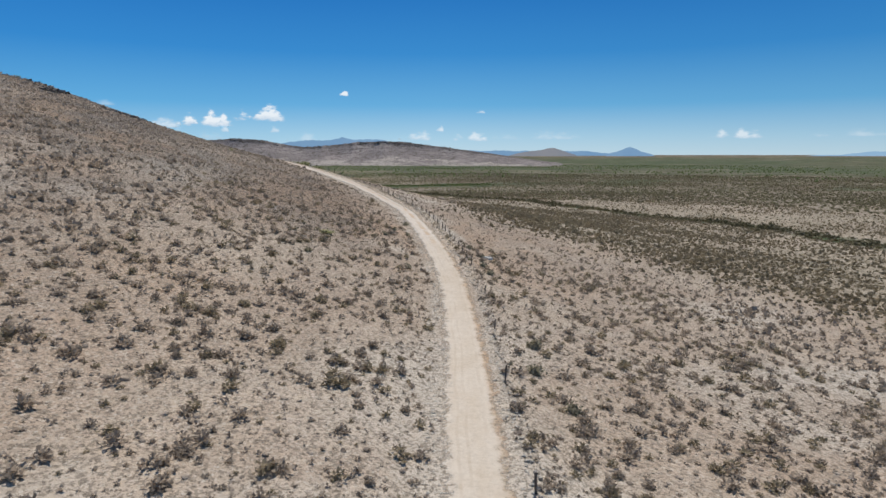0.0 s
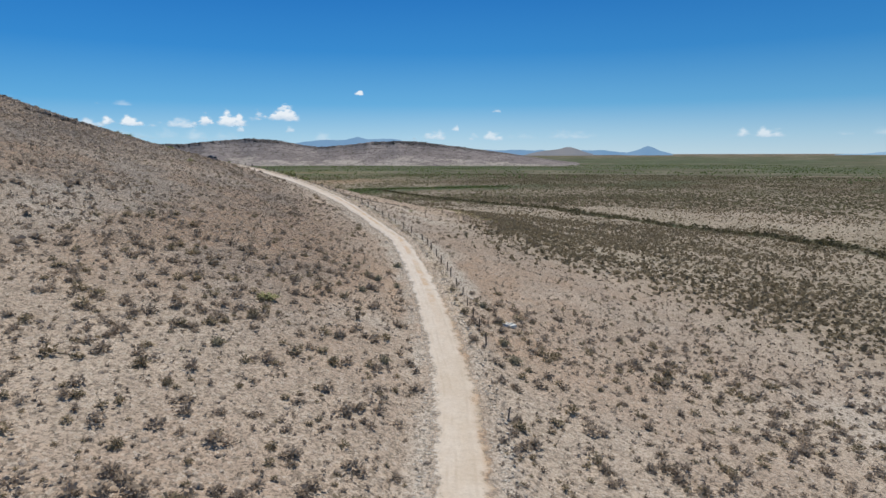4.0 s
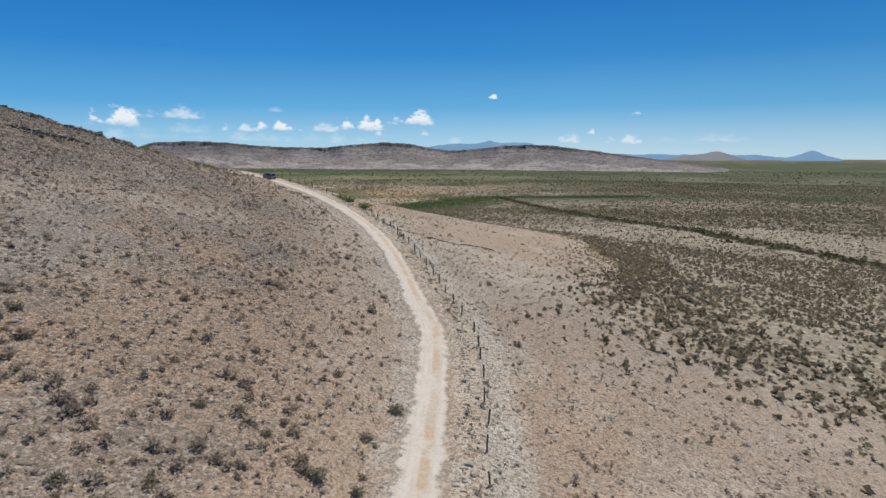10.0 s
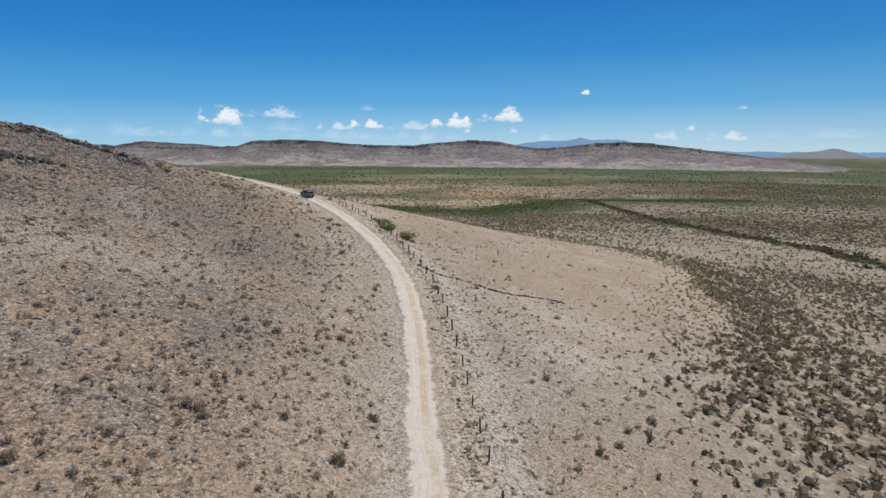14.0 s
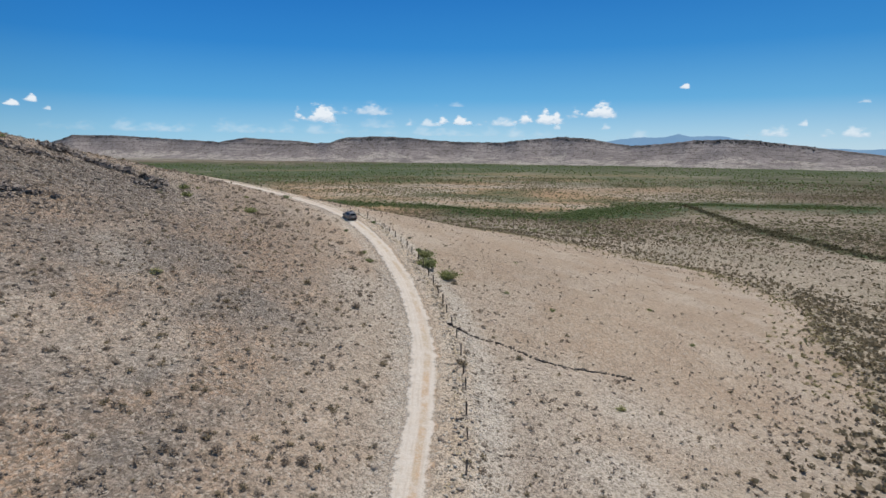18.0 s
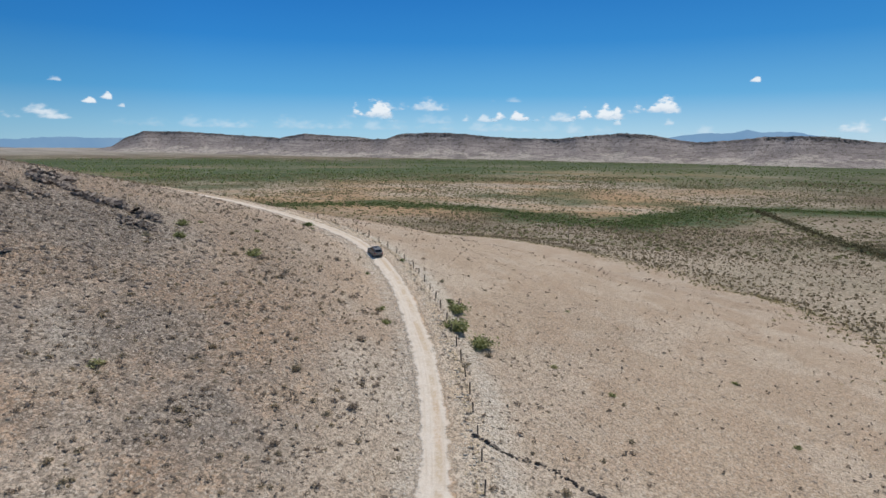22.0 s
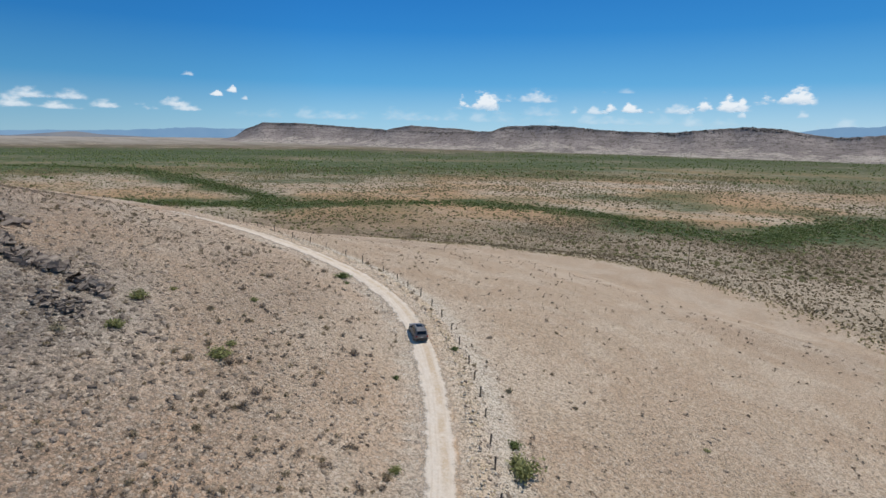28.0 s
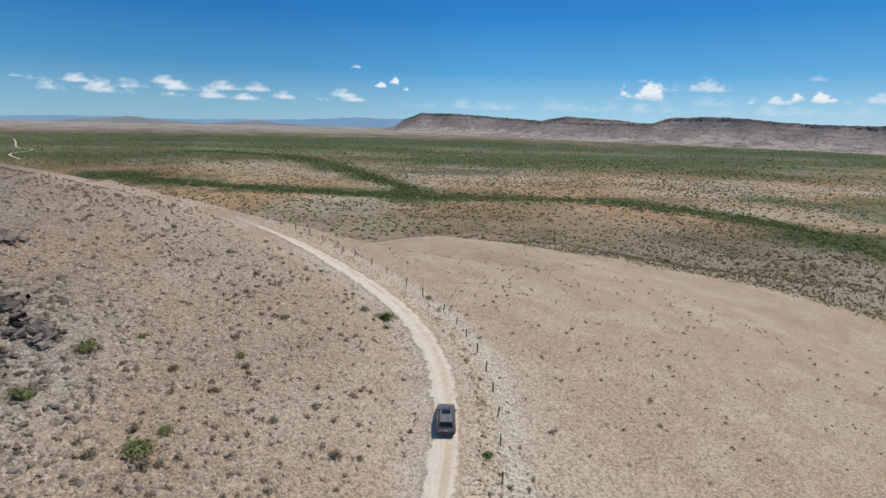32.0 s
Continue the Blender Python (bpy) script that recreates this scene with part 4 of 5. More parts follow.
for az, el, w, h, kind in CLOUDS:
    far, w, h = 4740.0, w * 1.35, h * 1.3
    bx, bz = far * math.tan(radians(w / 2)), far * math.tan(radians(h))
    ob = new("cloud", mesh_of("cloud", [(-bx, 0, 0), (bx, 0, 0), (bx, 0, bz), (-bx, 0, bz)], [(0, 1, 2, 3)], M_CLOUD[kind]))
    ob.matrix_world = pose(*around(az, far, 28.0 + far * math.tan(radians(el - h * 0.12))), 0, 0, az)
    ob.visible_shadow = False
    tagged(ob, CLOUD_LABELS[kind], "cloud", "clouds along the horizon", "structure")


# ---------------------------------------------------------------- plants and stones: prototypes
rng = np.random.default_rng(7)


def blades(n, width, lift=0.25, bend=0.25, tip=0.35):
    """A tuft one metre wide: n narrow leaves or twig sprays that rise and spread from the root."""
    az, el = rng.uniform(0, 2 * np.pi, n), np.arccos(rng.uniform(0.0, 1.0 - lift * 0.4, n) ** 0.7)
    d = np.stack([np.cos(az) * np.sin(el), np.sin(az) * np.sin(el), np.cos(el) * 0.9 + lift * 0.3], 1)
    ln = rng.uniform(0.32, 0.62, n)[:, None]
    spin = rng.normal(size=(n, 3)) * 0.7 + (0, 0, 1.0)
    side = np.cross(d, spin)
    side /= np.linalg.norm(side, axis=1)[:, None] + 1e-6
    a, b = d * ln * 0.25, d * ln
    b[:, 2] -= bend * ln[:, 0] * np.sin(el) ** 2 * 0.3
    w = width * rng.uniform(0.6, 1.4, n)[:, None]
    v = np.stack([a - side * w * 0.5, a + side * w * 0.5, b + side * w * tip * 1.6, b - side * w * tip * 1.6], 1).reshape(-1, 3)
    v[:, 2] = np.maximum(v[:, 2], -0.02)
    return v, np.arange(n * 4).reshape(-1, 4)


def core(wide=0.36, high=0.50):
    """The dense middle of a cushion shrub: a lumpy low dome."""
    a = np.arange(6) * np.pi / 3
    v = np.vstack([np.stack([np.cos(a) * r, np.sin(a) * r, 0 * a + z], 1) for r, z in ((wide, -0.02), (wide * 0.66, high))])
    v *= rng.uniform(0.72, 1.22, (12, 1))
    f = [(i, (i + 1) % 6, (i + 1) % 6 + 6, i + 6) for i in range(6)]
    return v, np.array(f + [(6, 7, 8, 9), (9, 10, 11, 6)])


def mound():
    """A far bush one metre wide: a rough low dome of five faces."""
    a = np.arange(4) * np.pi / 2
    v = np.vstack([np.stack([np.cos(a) * r, np.sin(a) * r, 0 * a + z], 1) for r, z in ((0.5, -0.05), (0.32, 0.85))]) * rng.uniform(0.75, 1.25, (8, 1))
    return v, np.array([(i, (i + 1) % 4, (i + 1) % 4 + 4, i + 4) for i in range(4)] + [(4, 5, 6, 7)])


def cushion(n, size, wide=0.30, high=0.38):
    """A rounded twiggy shrub one metre wide: a dense middle and short sprays all over it."""
    (a, f), (b, g) = core(wide, high), dome(n, size)
    return np.vstack([a, b]), np.vstack([f, g + len(a)])


def dome(n, size, spread=0.42, high=0.62, slim=1.0):
    """A loose twiggy mound one metre wide: small sprays all through a half ball, a few long ones out of it."""
    d = rng.normal(size=(n, 3))
    d[:, 2] = np.abs(d[:, 2])
    d /= np.linalg.norm(d, axis=1)[:, None]
    r = rng.uniform(0.15, 1.0, (n, 1)) ** 0.6 * rng.choice([0.9, 1.0, 1.0, 1.0, 1.06], (n, 1))
    c = d * r * (spread, spread, high)
    u = d + rng.normal(scale=0.55, size=(n, 3))
    u /= np.linalg.norm(u, axis=1)[:, None]
    w = np.cross(u, rng.normal(size=(n, 3)) * 0.6 + d * 0.5 + (0, 0, 0.8))
    w /= np.linalg.norm(w, axis=1)[:, None]
    a, b = size * rng.uniform(0.6, 1.1, (n, 1)), slim * size * rng.uniform(0.5, 0.9, (n, 1))
    v = np.stack([c - u * a - w * b * 0.6, c - u * a + w * b * 0.6, c + u * a + w * b, c + u * a * 0.9 - w * b], 1).reshape(-1, 3)
    v[:, 2] = np.maximum(v[:, 2], -0.02)
    return v, np.arange(n * 4).reshape(-1, 4)


def leaves(n, size, squash=0.75):
    """A loose round crown one metre wide: small leaf sprays in clumps, denser outside."""
    clumps = rng.normal(size=(9, 3))
    clumps /= np.linalg.norm(clumps, axis=1)[:, None]
    c = clumps[rng.integers(0, 9, n)] * rng.uniform(0.12, 0.42, (n, 1)) + rng.normal(scale=0.11, size=(n, 3))
    c[:, 2] = np.abs(c[:, 2]) * squash + 0.06
    u, w = rng.normal(size=(n, 3)) * (1, 1, 0.7), rng.normal(size=(n, 3)) * 0.8 + (0, 0, 0.9)
    u /= np.linalg.norm(u, axis=1)[:, None]
    w = np.cross(u, w)
    w /= np.linalg.norm(w, axis=1)[:, None]
    s = size * rng.uniform(0.6, 1.4, (n, 1))
    return np.stack([c - u * s - w * s * 0.5, c + u * s - w * s * 0.4, c + u * s * 0.9 + w * s * 0.5, c - u * s * 0.8 + w * s * 0.6], 1).reshape(-1, 3), np.arange(n * 4).reshape(-1, 4)


def chunk(flatness=0.6):
    """A broken stone one metre wide."""
    v = np.array([(x, y, z) for z in (-1, 1) for x, y in ((-1, -1), (1, -1), (1, 1), (-1, 1))], float) * 0.42
    v += rng.uniform(-0.16, 0.16, v.shape)
    v[4:, :2] *= rng.uniform(0.45, 0.85)
    v[:, 2] *= flatness
    return v, np.array([(3, 2, 1, 0), (4, 5, 6, 7), (0, 1, 5, 4), (1, 2, 6, 5), (2, 3, 7, 6), (3, 0, 4, 7)])


def strew(name, protos, places, sizes, material, label, category, tall=(0.8, 1.2), sink=0.0, tilt=0.0):
    """One object of many pieces: plants or stones too many to count."""
    k = len(places)
    z = surface(places[:, 0], places[:, 1]) - sink * sizes
    pick, ang = rng.integers(0, len(protos), k), rng.uniform(0, 2 * np.pi, k)
    high = sizes * rng.uniform(*tall, k)
    vs, fs, base = [], [], 0
    for i, (v, f) in enumerate(protos):
        m = np.where(pick == i)[0]
        if not len(m):
            continue
        c, s = np.cos(ang[m])[:, None], np.sin(ang[m])[:, None]
        x, y = v[None, :, 0] * sizes[m, None], v[None, :, 1] * sizes[m, None]
        zz = v[None, :, 2] * high[m, None]
        if tilt:
            zz = zz + x * rng.uniform(-tilt, tilt, (len(m), 1)) + y * rng.uniform(-tilt, tilt, (len(m), 1))
        out = np.stack([c * x - s * y + places[m, 0, None], s * x + c * y + places[m, 1, None], zz + z[m, None]], 2)
        vs.append(out.reshape(-1, 3))
        fs.append((f[None] + (np.arange(len(m)) * len(v))[:, None, None] + base).reshape(-1, f.shape[1]))
        base += len(m) * len(v)
    return tagged(new(name, mesh_of(name, np.vstack(vs), np.vstack(fs), material)), label, category, kind="stuff")


def scatter(n, box, chance):
    """Random places in a box (x0, y0, x1, y1), kept by chance(x, y)."""
    x, y = rng.uniform(box[0], box[2], n), rng.uniform(box[1], box[3], n)
    keep = rng.uniform(size=n) < chance(x, y)
    return np.stack([x[keep], y[keep]], 1)


TUFTS = [dome(7, 0.19, 0.36, 0.5) for _ in range(8)]
WISPS = [blades(5, 0.15) for _ in range(6)]
SHRUBS = [dome(52, 0.10, 0.38, 0.48, 0.72) for _ in range(12)]
ROUGH_SHRUBS = [dome(9, 0.18, 0.36, 0.5) for _ in range(8)]
FARBUSH = [dome(5, 0.31, 0.36, 0.6) for _ in range(8)]
DOTS = [mound() for _ in range(6)]
CROWNS = [leaves(14, 0.18) for _ in range(6)]
CHUNKS = [chunk() for _ in range(8)]
# dark boulders and stunted junipers along the rims of the mesas
bits, at = [], []
for low, top, h in RIMS[:1]:
    i = rng.integers(0, len(top), 2200)
    i = i[(h[i] > 45) & (rng.uniform(size=len(i)) < smooth(-0.5, 0.5, wave(i, 0 * i, 9.0, 73)))]
    f = rng.uniform(0, 1.15, (len(i), 1)) ** 1.5
    at.append(top[i] + (low[i] - top[i]) * f + rng.normal(scale=4.0, size=(len(i), 3)) * (1, 1, 0.15))
at = np.vstack(at)
v, f = CHUNKS[0]
v = v * rng.uniform(3.0, 7.5, (len(at), 1, 1)) * np.array([1.0, 1.0, 0.75]) + at[:, None]
rim = mesh_of("mesa_rim_boulders", v.reshape(-1, 3), (f[None] + (np.arange(len(at)) * 8)[:, None, None]).reshape(-1, 4), M_JUNIPER)
tagged(new("mesa_rim_boulders", rim), "dark boulders and stunted junipers along the mesa rim", "boulders", kind="stuff")
DEEP = (-205, 22, 70, 330)


def clear_of_road(x, y, half=2.7):
    return ((np.abs(beside(COARSE, x, y)[1]) > half) | (x < -152)).astype(float)


def early(x, y):
    """1 in the shrubland at the walk's start, 0 on the upper, stonier ground."""
    return smooth(126, 100, y + 0.12 * x * (x < 0) + 14 * rough(x, y, 35.0, 61, 3))


def reach(x, y, far):
    """Near enough to the road to be told apart."""
    return (np.abs(beside(COARSE[::6], x, y)[1]) < far).astype(float)


def zones(x, y):
    g, s = masks(x, y)[:2]
    return g, s, early(x, y)


def shrub_chance(x, y):
    g, s, e = zones(x, y)
    clump = 0.55 + 0.7 * smooth(-0.35, 0.45, rough(x, y, 9.0, 62, 3))
    below = smooth(-8, 8, x) * smooth(160, 185, y) * smooth(264, 240, y)
    right = smooth(10, 36, x) * smooth(175, 110, y)
    thick = 1 + 0.9 * smooth(-12, -40, x)
    c = e * 0.95 * thick + (1 - e) * (0.24 + 0.48 * smooth(0, 14, -beside(COARSE[::6], x, y)[1]) - 0.185 * g) + below * 0.75 + right * 0.7
    return np.clip(c * clump, 0, 1) * (1 - s) * clear_of_road(x, y, 3.3)


def tuft_chance(x, y):
    g, s, e = zones(x, y)
    clump = 0.35 + 0.75 * smooth(-0.4, 0.4, rough(x, y, 5.0, 63, 3))
    return np.clip((e * 0.95 + (1 - e) * (0.72 - 0.66 * g)) * clump, 0, 1) * (1 - s) * clear_of_road(x, y, 2.6) * reach(x, y, 90) * (1 - 0.8 * bank_of(x, y))


p = scatter(50000, DEEP, shrub_chance)
third, big = rng.uniform(size=len(p)), early(p[:, 0], p[:, 1]) > rng.uniform(size=len(p))
size = np.where(big, 0.45 + 1.65 * rng.uniform(size=len(p)) ** 2.6, 0.42 + 0.7 * rng.uniform(size=len(p)) ** 1.7)
close = reach(p[:, 0], p[:, 1], 42) > 0.5
for name, protos, take, m, label in (("grey_shrubs", SHRUBS, close & (third < 0.72), M_SHRUB, "leafless grey-brown desert shrubs on stony ground"), ("olive_shrubs", SHRUBS, close & (third >= 0.72), M_OLIVE, "dull olive desert shrubs on stony ground"),
                                     ("hillside_shrubs", ROUGH_SHRUBS, ~close, M_SHRUB, "grey-brown shrubs scattered over the hillside")):
    strew(name, protos, p[take], size[take], m, label, "shrubs", (0.65, 1.0))
p = scatter(54000, (-140, 25, 55, 270), tuft_chance)
strew("dry_tufts", TUFTS, p, 0.25 + 0.5 * rng.uniform(size=len(p)) ** 1.6, M_TUFT, "small dry grey-brown tufts between stones", "tufts", (0.6, 1.1))


def straw_chance(x, y):
    g, s, e = zones(x, y)
    return np.clip(0.9 * g, 0, 1) * (1 - s) * clear_of_road(x, y, 2.7) * reach(x, y, 75)


p = scatter(30000, (-165, 160, 20, 300), straw_chance)
strew("straw_grass", WISPS, p, rng.uniform(0.22, 0.5, len(p)), M_STRAW, "short straw-coloured dry grass", "grass", (0.2, 0.45))


def stone_chance(x, y):
    g, s, e = zones(x, y)
    st = masks(x, y)[3]
    return np.clip(0.25 + 0.75 * st - 0.2 * g, 0, 1) * (1 - s) * clear_of_road(x, y, 2.2) * reach(x, y, 60)


p = scatter(92000, (-130, 28, 40, 265), stone_chance)
strew("loose_stones", CHUNKS, p, 0.13 + 0.5 * rng.uniform(size=len(p)) ** 2.6, M_STONE, "loose tan and grey stones on the slope", "stones", (0.5, 1.0), 0.05, 0.3)

# pale stones thrown up along both verges and on the cleared strip by the fence
k = rng.integers(60, len(ROAD) - 60, 15000)
where = rng.uniform(size=len(k))
lat = np.where(where < 0.3, rng.normal(-2.7, 0.45, len(k)), np.where(where < 0.55, rng.normal(3.1, 0.6, len(k)), rng.normal(6.1, 0.75, len(k))))
ok = (where < 0.55) & (rng.uniform(size=len(k)) < 0.8) | (where >= 0.55) & (ROAD[k, 1] > 112)
ok &= ROAD[k, 0] > -125
p = (ROAD[k] + right_hand[k] * lat[:, None])[ok]
strew("verge_stones", CHUNKS, p, rng.uniform(0.10, 0.34, len(p)), M_PALESTONE, "pale limestone rubble along the track's edges", "stones", (0.35, 0.7), 0.02, 0.3)


# yellow straw along the fence
k = rng.integers(330, 760, 800)
p = ROAD[k] + right_hand[k] * rng.normal(3.7, 0.55, len(k))[:, None]
strew("fence_straw", WISPS, p, rng.uniform(0.25, 0.7, len(p)), M_YELLOWSTRAW, "yellow straw tufts along the fence", "grass", (0.3, 0.5))


def nose_chance(x, y):
    g, s, e = zones(x, y)
    return smooth(0.5, 0.9, g) * smooth(-0.5, 0.5, rough(x, y, 18.0, 69, 3)) * (beside(COARSE[::6], x, y)[1] > 8) * (1 - s)


p = scatter(2600, (-200, 165, 20, 330), nose_chance)
strew("nose_tufts", ROUGH_SHRUBS, p, 0.35 + 0.75 * rng.uniform(size=len(p)) ** 1.8, M_SHRUB, "sparse brown tufts on the dry grass slope", "tufts", (0.6, 0.9))


def flat_chance(x, y):
    s = masks(x, y)[1]
    r = np.hypot(x, y - 200.0)
    d = beside(FOOT, x, y)[1]
    belt = smooth(20, 6, np.abs(d - 7)) + 0.5 * smooth(0.0, 0.4, rough(x, y, 55.0, 70, 3)) * smooth(90, 40, d)
    return np.clip(s * (0.30 + 0.55 * smooth(-0.3, 0.4, rough(x, y, 40.0, 64, 3)) + 0.7 * belt) * smooth(580, 400, r), 0, 1)


p = scatter(125000, (-330, 10, 250, 620), flat_chance)
p = np.vstack([p, scatter(26000, (5, 60, 160, 340), flat_chance)])
strew("flat_scrub", FARBUSH, p, 0.5 + 1.1 * rng.uniform(size=len(p)) ** 1.7, M_FLATBUSH, "dark thorn scrub on the pale flat", "scrub", (0.6, 1.0))


# a ragged fringe of greenish herbs along the foot of the grassy nose
k = rng.integers(0, len(FOOT), 6000)
k = k[(FOOT[k, 1] > 225) & (FOOT[k, 0] > -260)]
p = FOOT[k] + rng.normal(scale=5.0, size=(len(k), 2)) * (0.5 + np.abs(wave(k, 0 * k, 6.0, 65)))[:, None]
strew("foot_herbs", FARBUSH, p, rng.uniform(0.4, 1.25, len(p)), M_HERBS, "greenish herbs and low bushes at the foot of the slope", "scrub", (0.5, 0.9))


def round_about(n, near, far, west, east, chance):
    """Random places in a ring round the hill, between two bearings, kept by chance."""
    r, a = np.sqrt(rng.uniform(near**2, far**2, n)), np.radians(rng.uniform(east, west, n))
    x, y = -np.sin(a) * r, 150.0 + np.cos(a) * r
    keep = rng.uniform(size=n) < chance(x, y)
    return np.stack([x[keep], y[keep]], 1)


p = round_about(130000, 330, 1350, 100, -64, lambda x, y: masks(x, y)[1] * np.clip(0.22 + 0.6 * smooth(-0.3, 0.5, rough(x, y, 90.0, 67, 4)) + 0.25 * smooth(-60, 120, x), 0, 1))
third = rng.uniform(size=len(p)) < 0.50 + 0.45 * smooth(-150, 150, p[:, 0])
strew("open_flat_bushes", DOTS, p[third], rng.uniform(1.2, 3.1, third.sum()), M_EASTWASH, "scattered dark thorn bushes on the open flat", "bushes", (0.24, 0.4))
strew("green_flat_bushes", DOTS, p[~third], rng.uniform(1.2, 3.2, (~third).sum()), M_OPEN, "scattered olive mesquite on the open flat", "bushes", (0.24, 0.4))
p = round_about(22000, 1050, 2700, 100, -42, lambda x, y: masks(x, y)[2] * np.clip(0.25 + 0.7 * smooth(-0.3, 0.4, rough(x, y, 200.0, 68, 4)), 0, 1))
strew("green_belt", DOTS, p, rng.uniform(2.5, 6.0, len(p)), M_WASH, "wide belt of green mesquite across the plain", "bushes", (0.35, 0.6))

# thickets along the washes
for name, line, half, count in (("north_wash_thicket", WASH_NORTH, 34.0, 5200), ("west_wash_thicket", WASH_WEST, 36.0, 2600), ("east_wash_thicket", WASH_EAST, 8.5, 1300)):
    k = rng.integers(0, len(line), count)
    p = line[k] + rng.normal(scale=half * 0.55, size=(count, 2)) * (0.3 + 0.95 * np.abs(wave(k, 0 * k, 22.0, 66)))[:, None]
    strew(name, CROWNS, p, rng.uniform(1.8, 5.2, count), M_WASH if half > 20 else M_EASTWASH, "dense dark green thicket along a dry wash", "thicket", (0.5, 0.8))


# ---------------------------------------------------------------- the fence along the track
def post_mesh(height, radius, lean):
    bm = bmesh.new()
    rings = []
    for z, r, dx in ((-0.25, 1.0, 0.0), (0.25, 0.95, lean * 0.25), (0.75, 1.02, lean * 0.6), (1.0, 0.86, lean)):
        rings.append([bm.verts.new((dx + radius * r * math.cos(a) * random.uniform(0.88, 1.1), radius * r * math.sin(a) * random.uniform(0.88, 1.1), z * height if z > 0 else z)) for a in [i * math.pi / 3.5 for i in range(7)]])
    for a, b in zip(rings, rings[1:]):
        for i in range(7):
            bm.faces.new((a[i], a[(i + 1) % 7], b[(i + 1) % 7], b[i]))
    bm.faces.new(rings[-1])
    me = bpy.data.meshes.new("post")
    bm.to_mesh(me)
    bm.free()
    me.materials.append(M_POST)
    return me


def fence_offset(y, k):
    return np.interp(k, *zip(*[(0, 3.3), (230, 3.4), (290, 4.5), (340, 5.0), (410, 5.0), (470, 4.2), (520, 4.2), (590, 5.0), (630, 5.3), (670, 6.3), (2000, 7.0)]))


def build_fence():
    fence = tagged(new("wire_fence"), "old wire fence of dark weathered wooden posts beside the track", "fence")
    kinds = [post_mesh(h, r, l) for h, r, l in ((1.15, 0.075, 0.05), (1.25, 0.085, -0.06), (1.05, 0.07, 0.1), (1.35, 0.08, 0.02))]
    k, tops = 150, []
    while k < len(ROAD) - 70:
        x, y = ROAD[k] + right_hand[k] * fence_offset(0, k)
        x, y = x + random.uniform(-0.12, 0.12), y + random.uniform(-0.12, 0.12)
        z = float(surface(np.array([x]), np.array([y]))[0])
        child("post", random.choice(kinds), fence, pose(x, y, z, random.uniform(-4, 4), random.uniform(-4, 4), random.uniform(0, 360)))
        tops.append((x, y, z))
        k += 32 if y < 80 else random.choice([7, 8, 8, 9])
    for high in (0.4, 0.7, 0.98):
        r = 0.004
        verts, faces = [], []
        for (x, y, z) in tops:
            for dx, dz in ((-r, -r), (r, -r), (r, r), (-r, r)):
                verts.append((x + dx, y + 0.05, z + high + dz))
        for i in range(len(tops) - 1):
            for j in range(4):
                faces.append((4 * i + j, 4 * i + (j + 1) % 4, 4 * i + 4 + (j + 1) % 4, 4 * i + 4 + j))
        child("wire", mesh_of("wire", verts, faces, M_WIRE), fence)


build_fence()


# ---------------------------------------------------------------- the car
def loft(sections, closed=True):
    """Rings of (x, z) at each y, skinned; ends closed."""
    bm = bmesh.new()
    rings = [[bm.verts.new((x, y, z)) for x, z in ring] for y, ring in sections]
    n = len(rings[0])
    for a, b in zip(rings, rings[1:]):
        for i in range(n):
            bm.faces.new((a[i], a[(i + 1) % n], b[(i + 1) % n], b[i]))
    if closed:
        bm.faces.new(rings[0][::-1])
        bm.faces.new(rings[-1])
    bmesh.ops.recalc_face_normals(bm, faces=bm.faces)
    return bm


def slab(points, thick):
    """A panel through four or more corners, with thickness along its normal."""
    bm = bmesh.new()
    f = bm.faces.new([bm.verts.new(p) for p in points])
    f.normal_update()
    n = f.normal.copy()
    top = bmesh.ops.extrude_face_region(bm, geom=[f])["geom"]
    for v in top:
        if isinstance(v, bmesh.types.BMVert):
            v.co += n * thick
    bmesh.ops.recalc_face_normals(bm, faces=bm.faces)
    return bm


def lump(x0, x1, y0, y1, z0, z1, bevel=0.02):
    bm = bmesh.new()
    bmesh.ops.create_cube(bm, size=1.0, matrix=Matrix.Translation(((x0 + x1) / 2, (y0 + y1) / 2, (z0 + z1) / 2)) @ Matrix.Diagonal((x1 - x0, y1 - y0, z1 - z0, 1)))
    if bevel:
        bmesh.ops.bevel(bm, geom=bm.edges[:], offset=bevel, segments=2, affect="EDGES")
    return bm


def wheel_ring(radius, width, inner):
    bm = bmesh.new()
    prof = [(inner, -width / 2), (radius - 0.03, -width / 2), (radius, -width / 2 + 0.03), (radius, width / 2 - 0.03), (radius - 0.03, width / 2), (inner, width / 2)]
    n = 24
    rings = [[bm.verts.new((x, r * math.cos(2 * math.pi * i / n), r * math.sin(2 * math.pi * i / n))) for r, x in prof] for i in range(n)]
    for i in range(n):
        a, b = rings[i], rings[(i + 1) % n]
        for j in range(len(prof) - 1):
            bm.faces.new((a[j], a[j + 1], b[j + 1], b[j]))
    bmesh.ops.recalc_face_normals(bm, faces=bm.faces)
    return bm


def rim_disc(radius):
    bm = bmesh.new()
    bmesh.ops.create_cone(bm, cap_ends=True, segments=20, radius1=radius, radius2=radius * 0.9, depth=0.12, matrix=Matrix.Rotation(radians(90), 4, "Y"))
    for i in range(5):
        a = i * 2 * math.pi / 5
        m = Matrix.Rotation(a, 4, "X") @ Matrix.Translation((0, 0, radius * 0.5)) @ Matrix.Diagonal((0.17, 0.06, radius * 0.9, 1))
        bmesh.ops.create_cube(bm, size=1.0, matrix=m)
    return bm


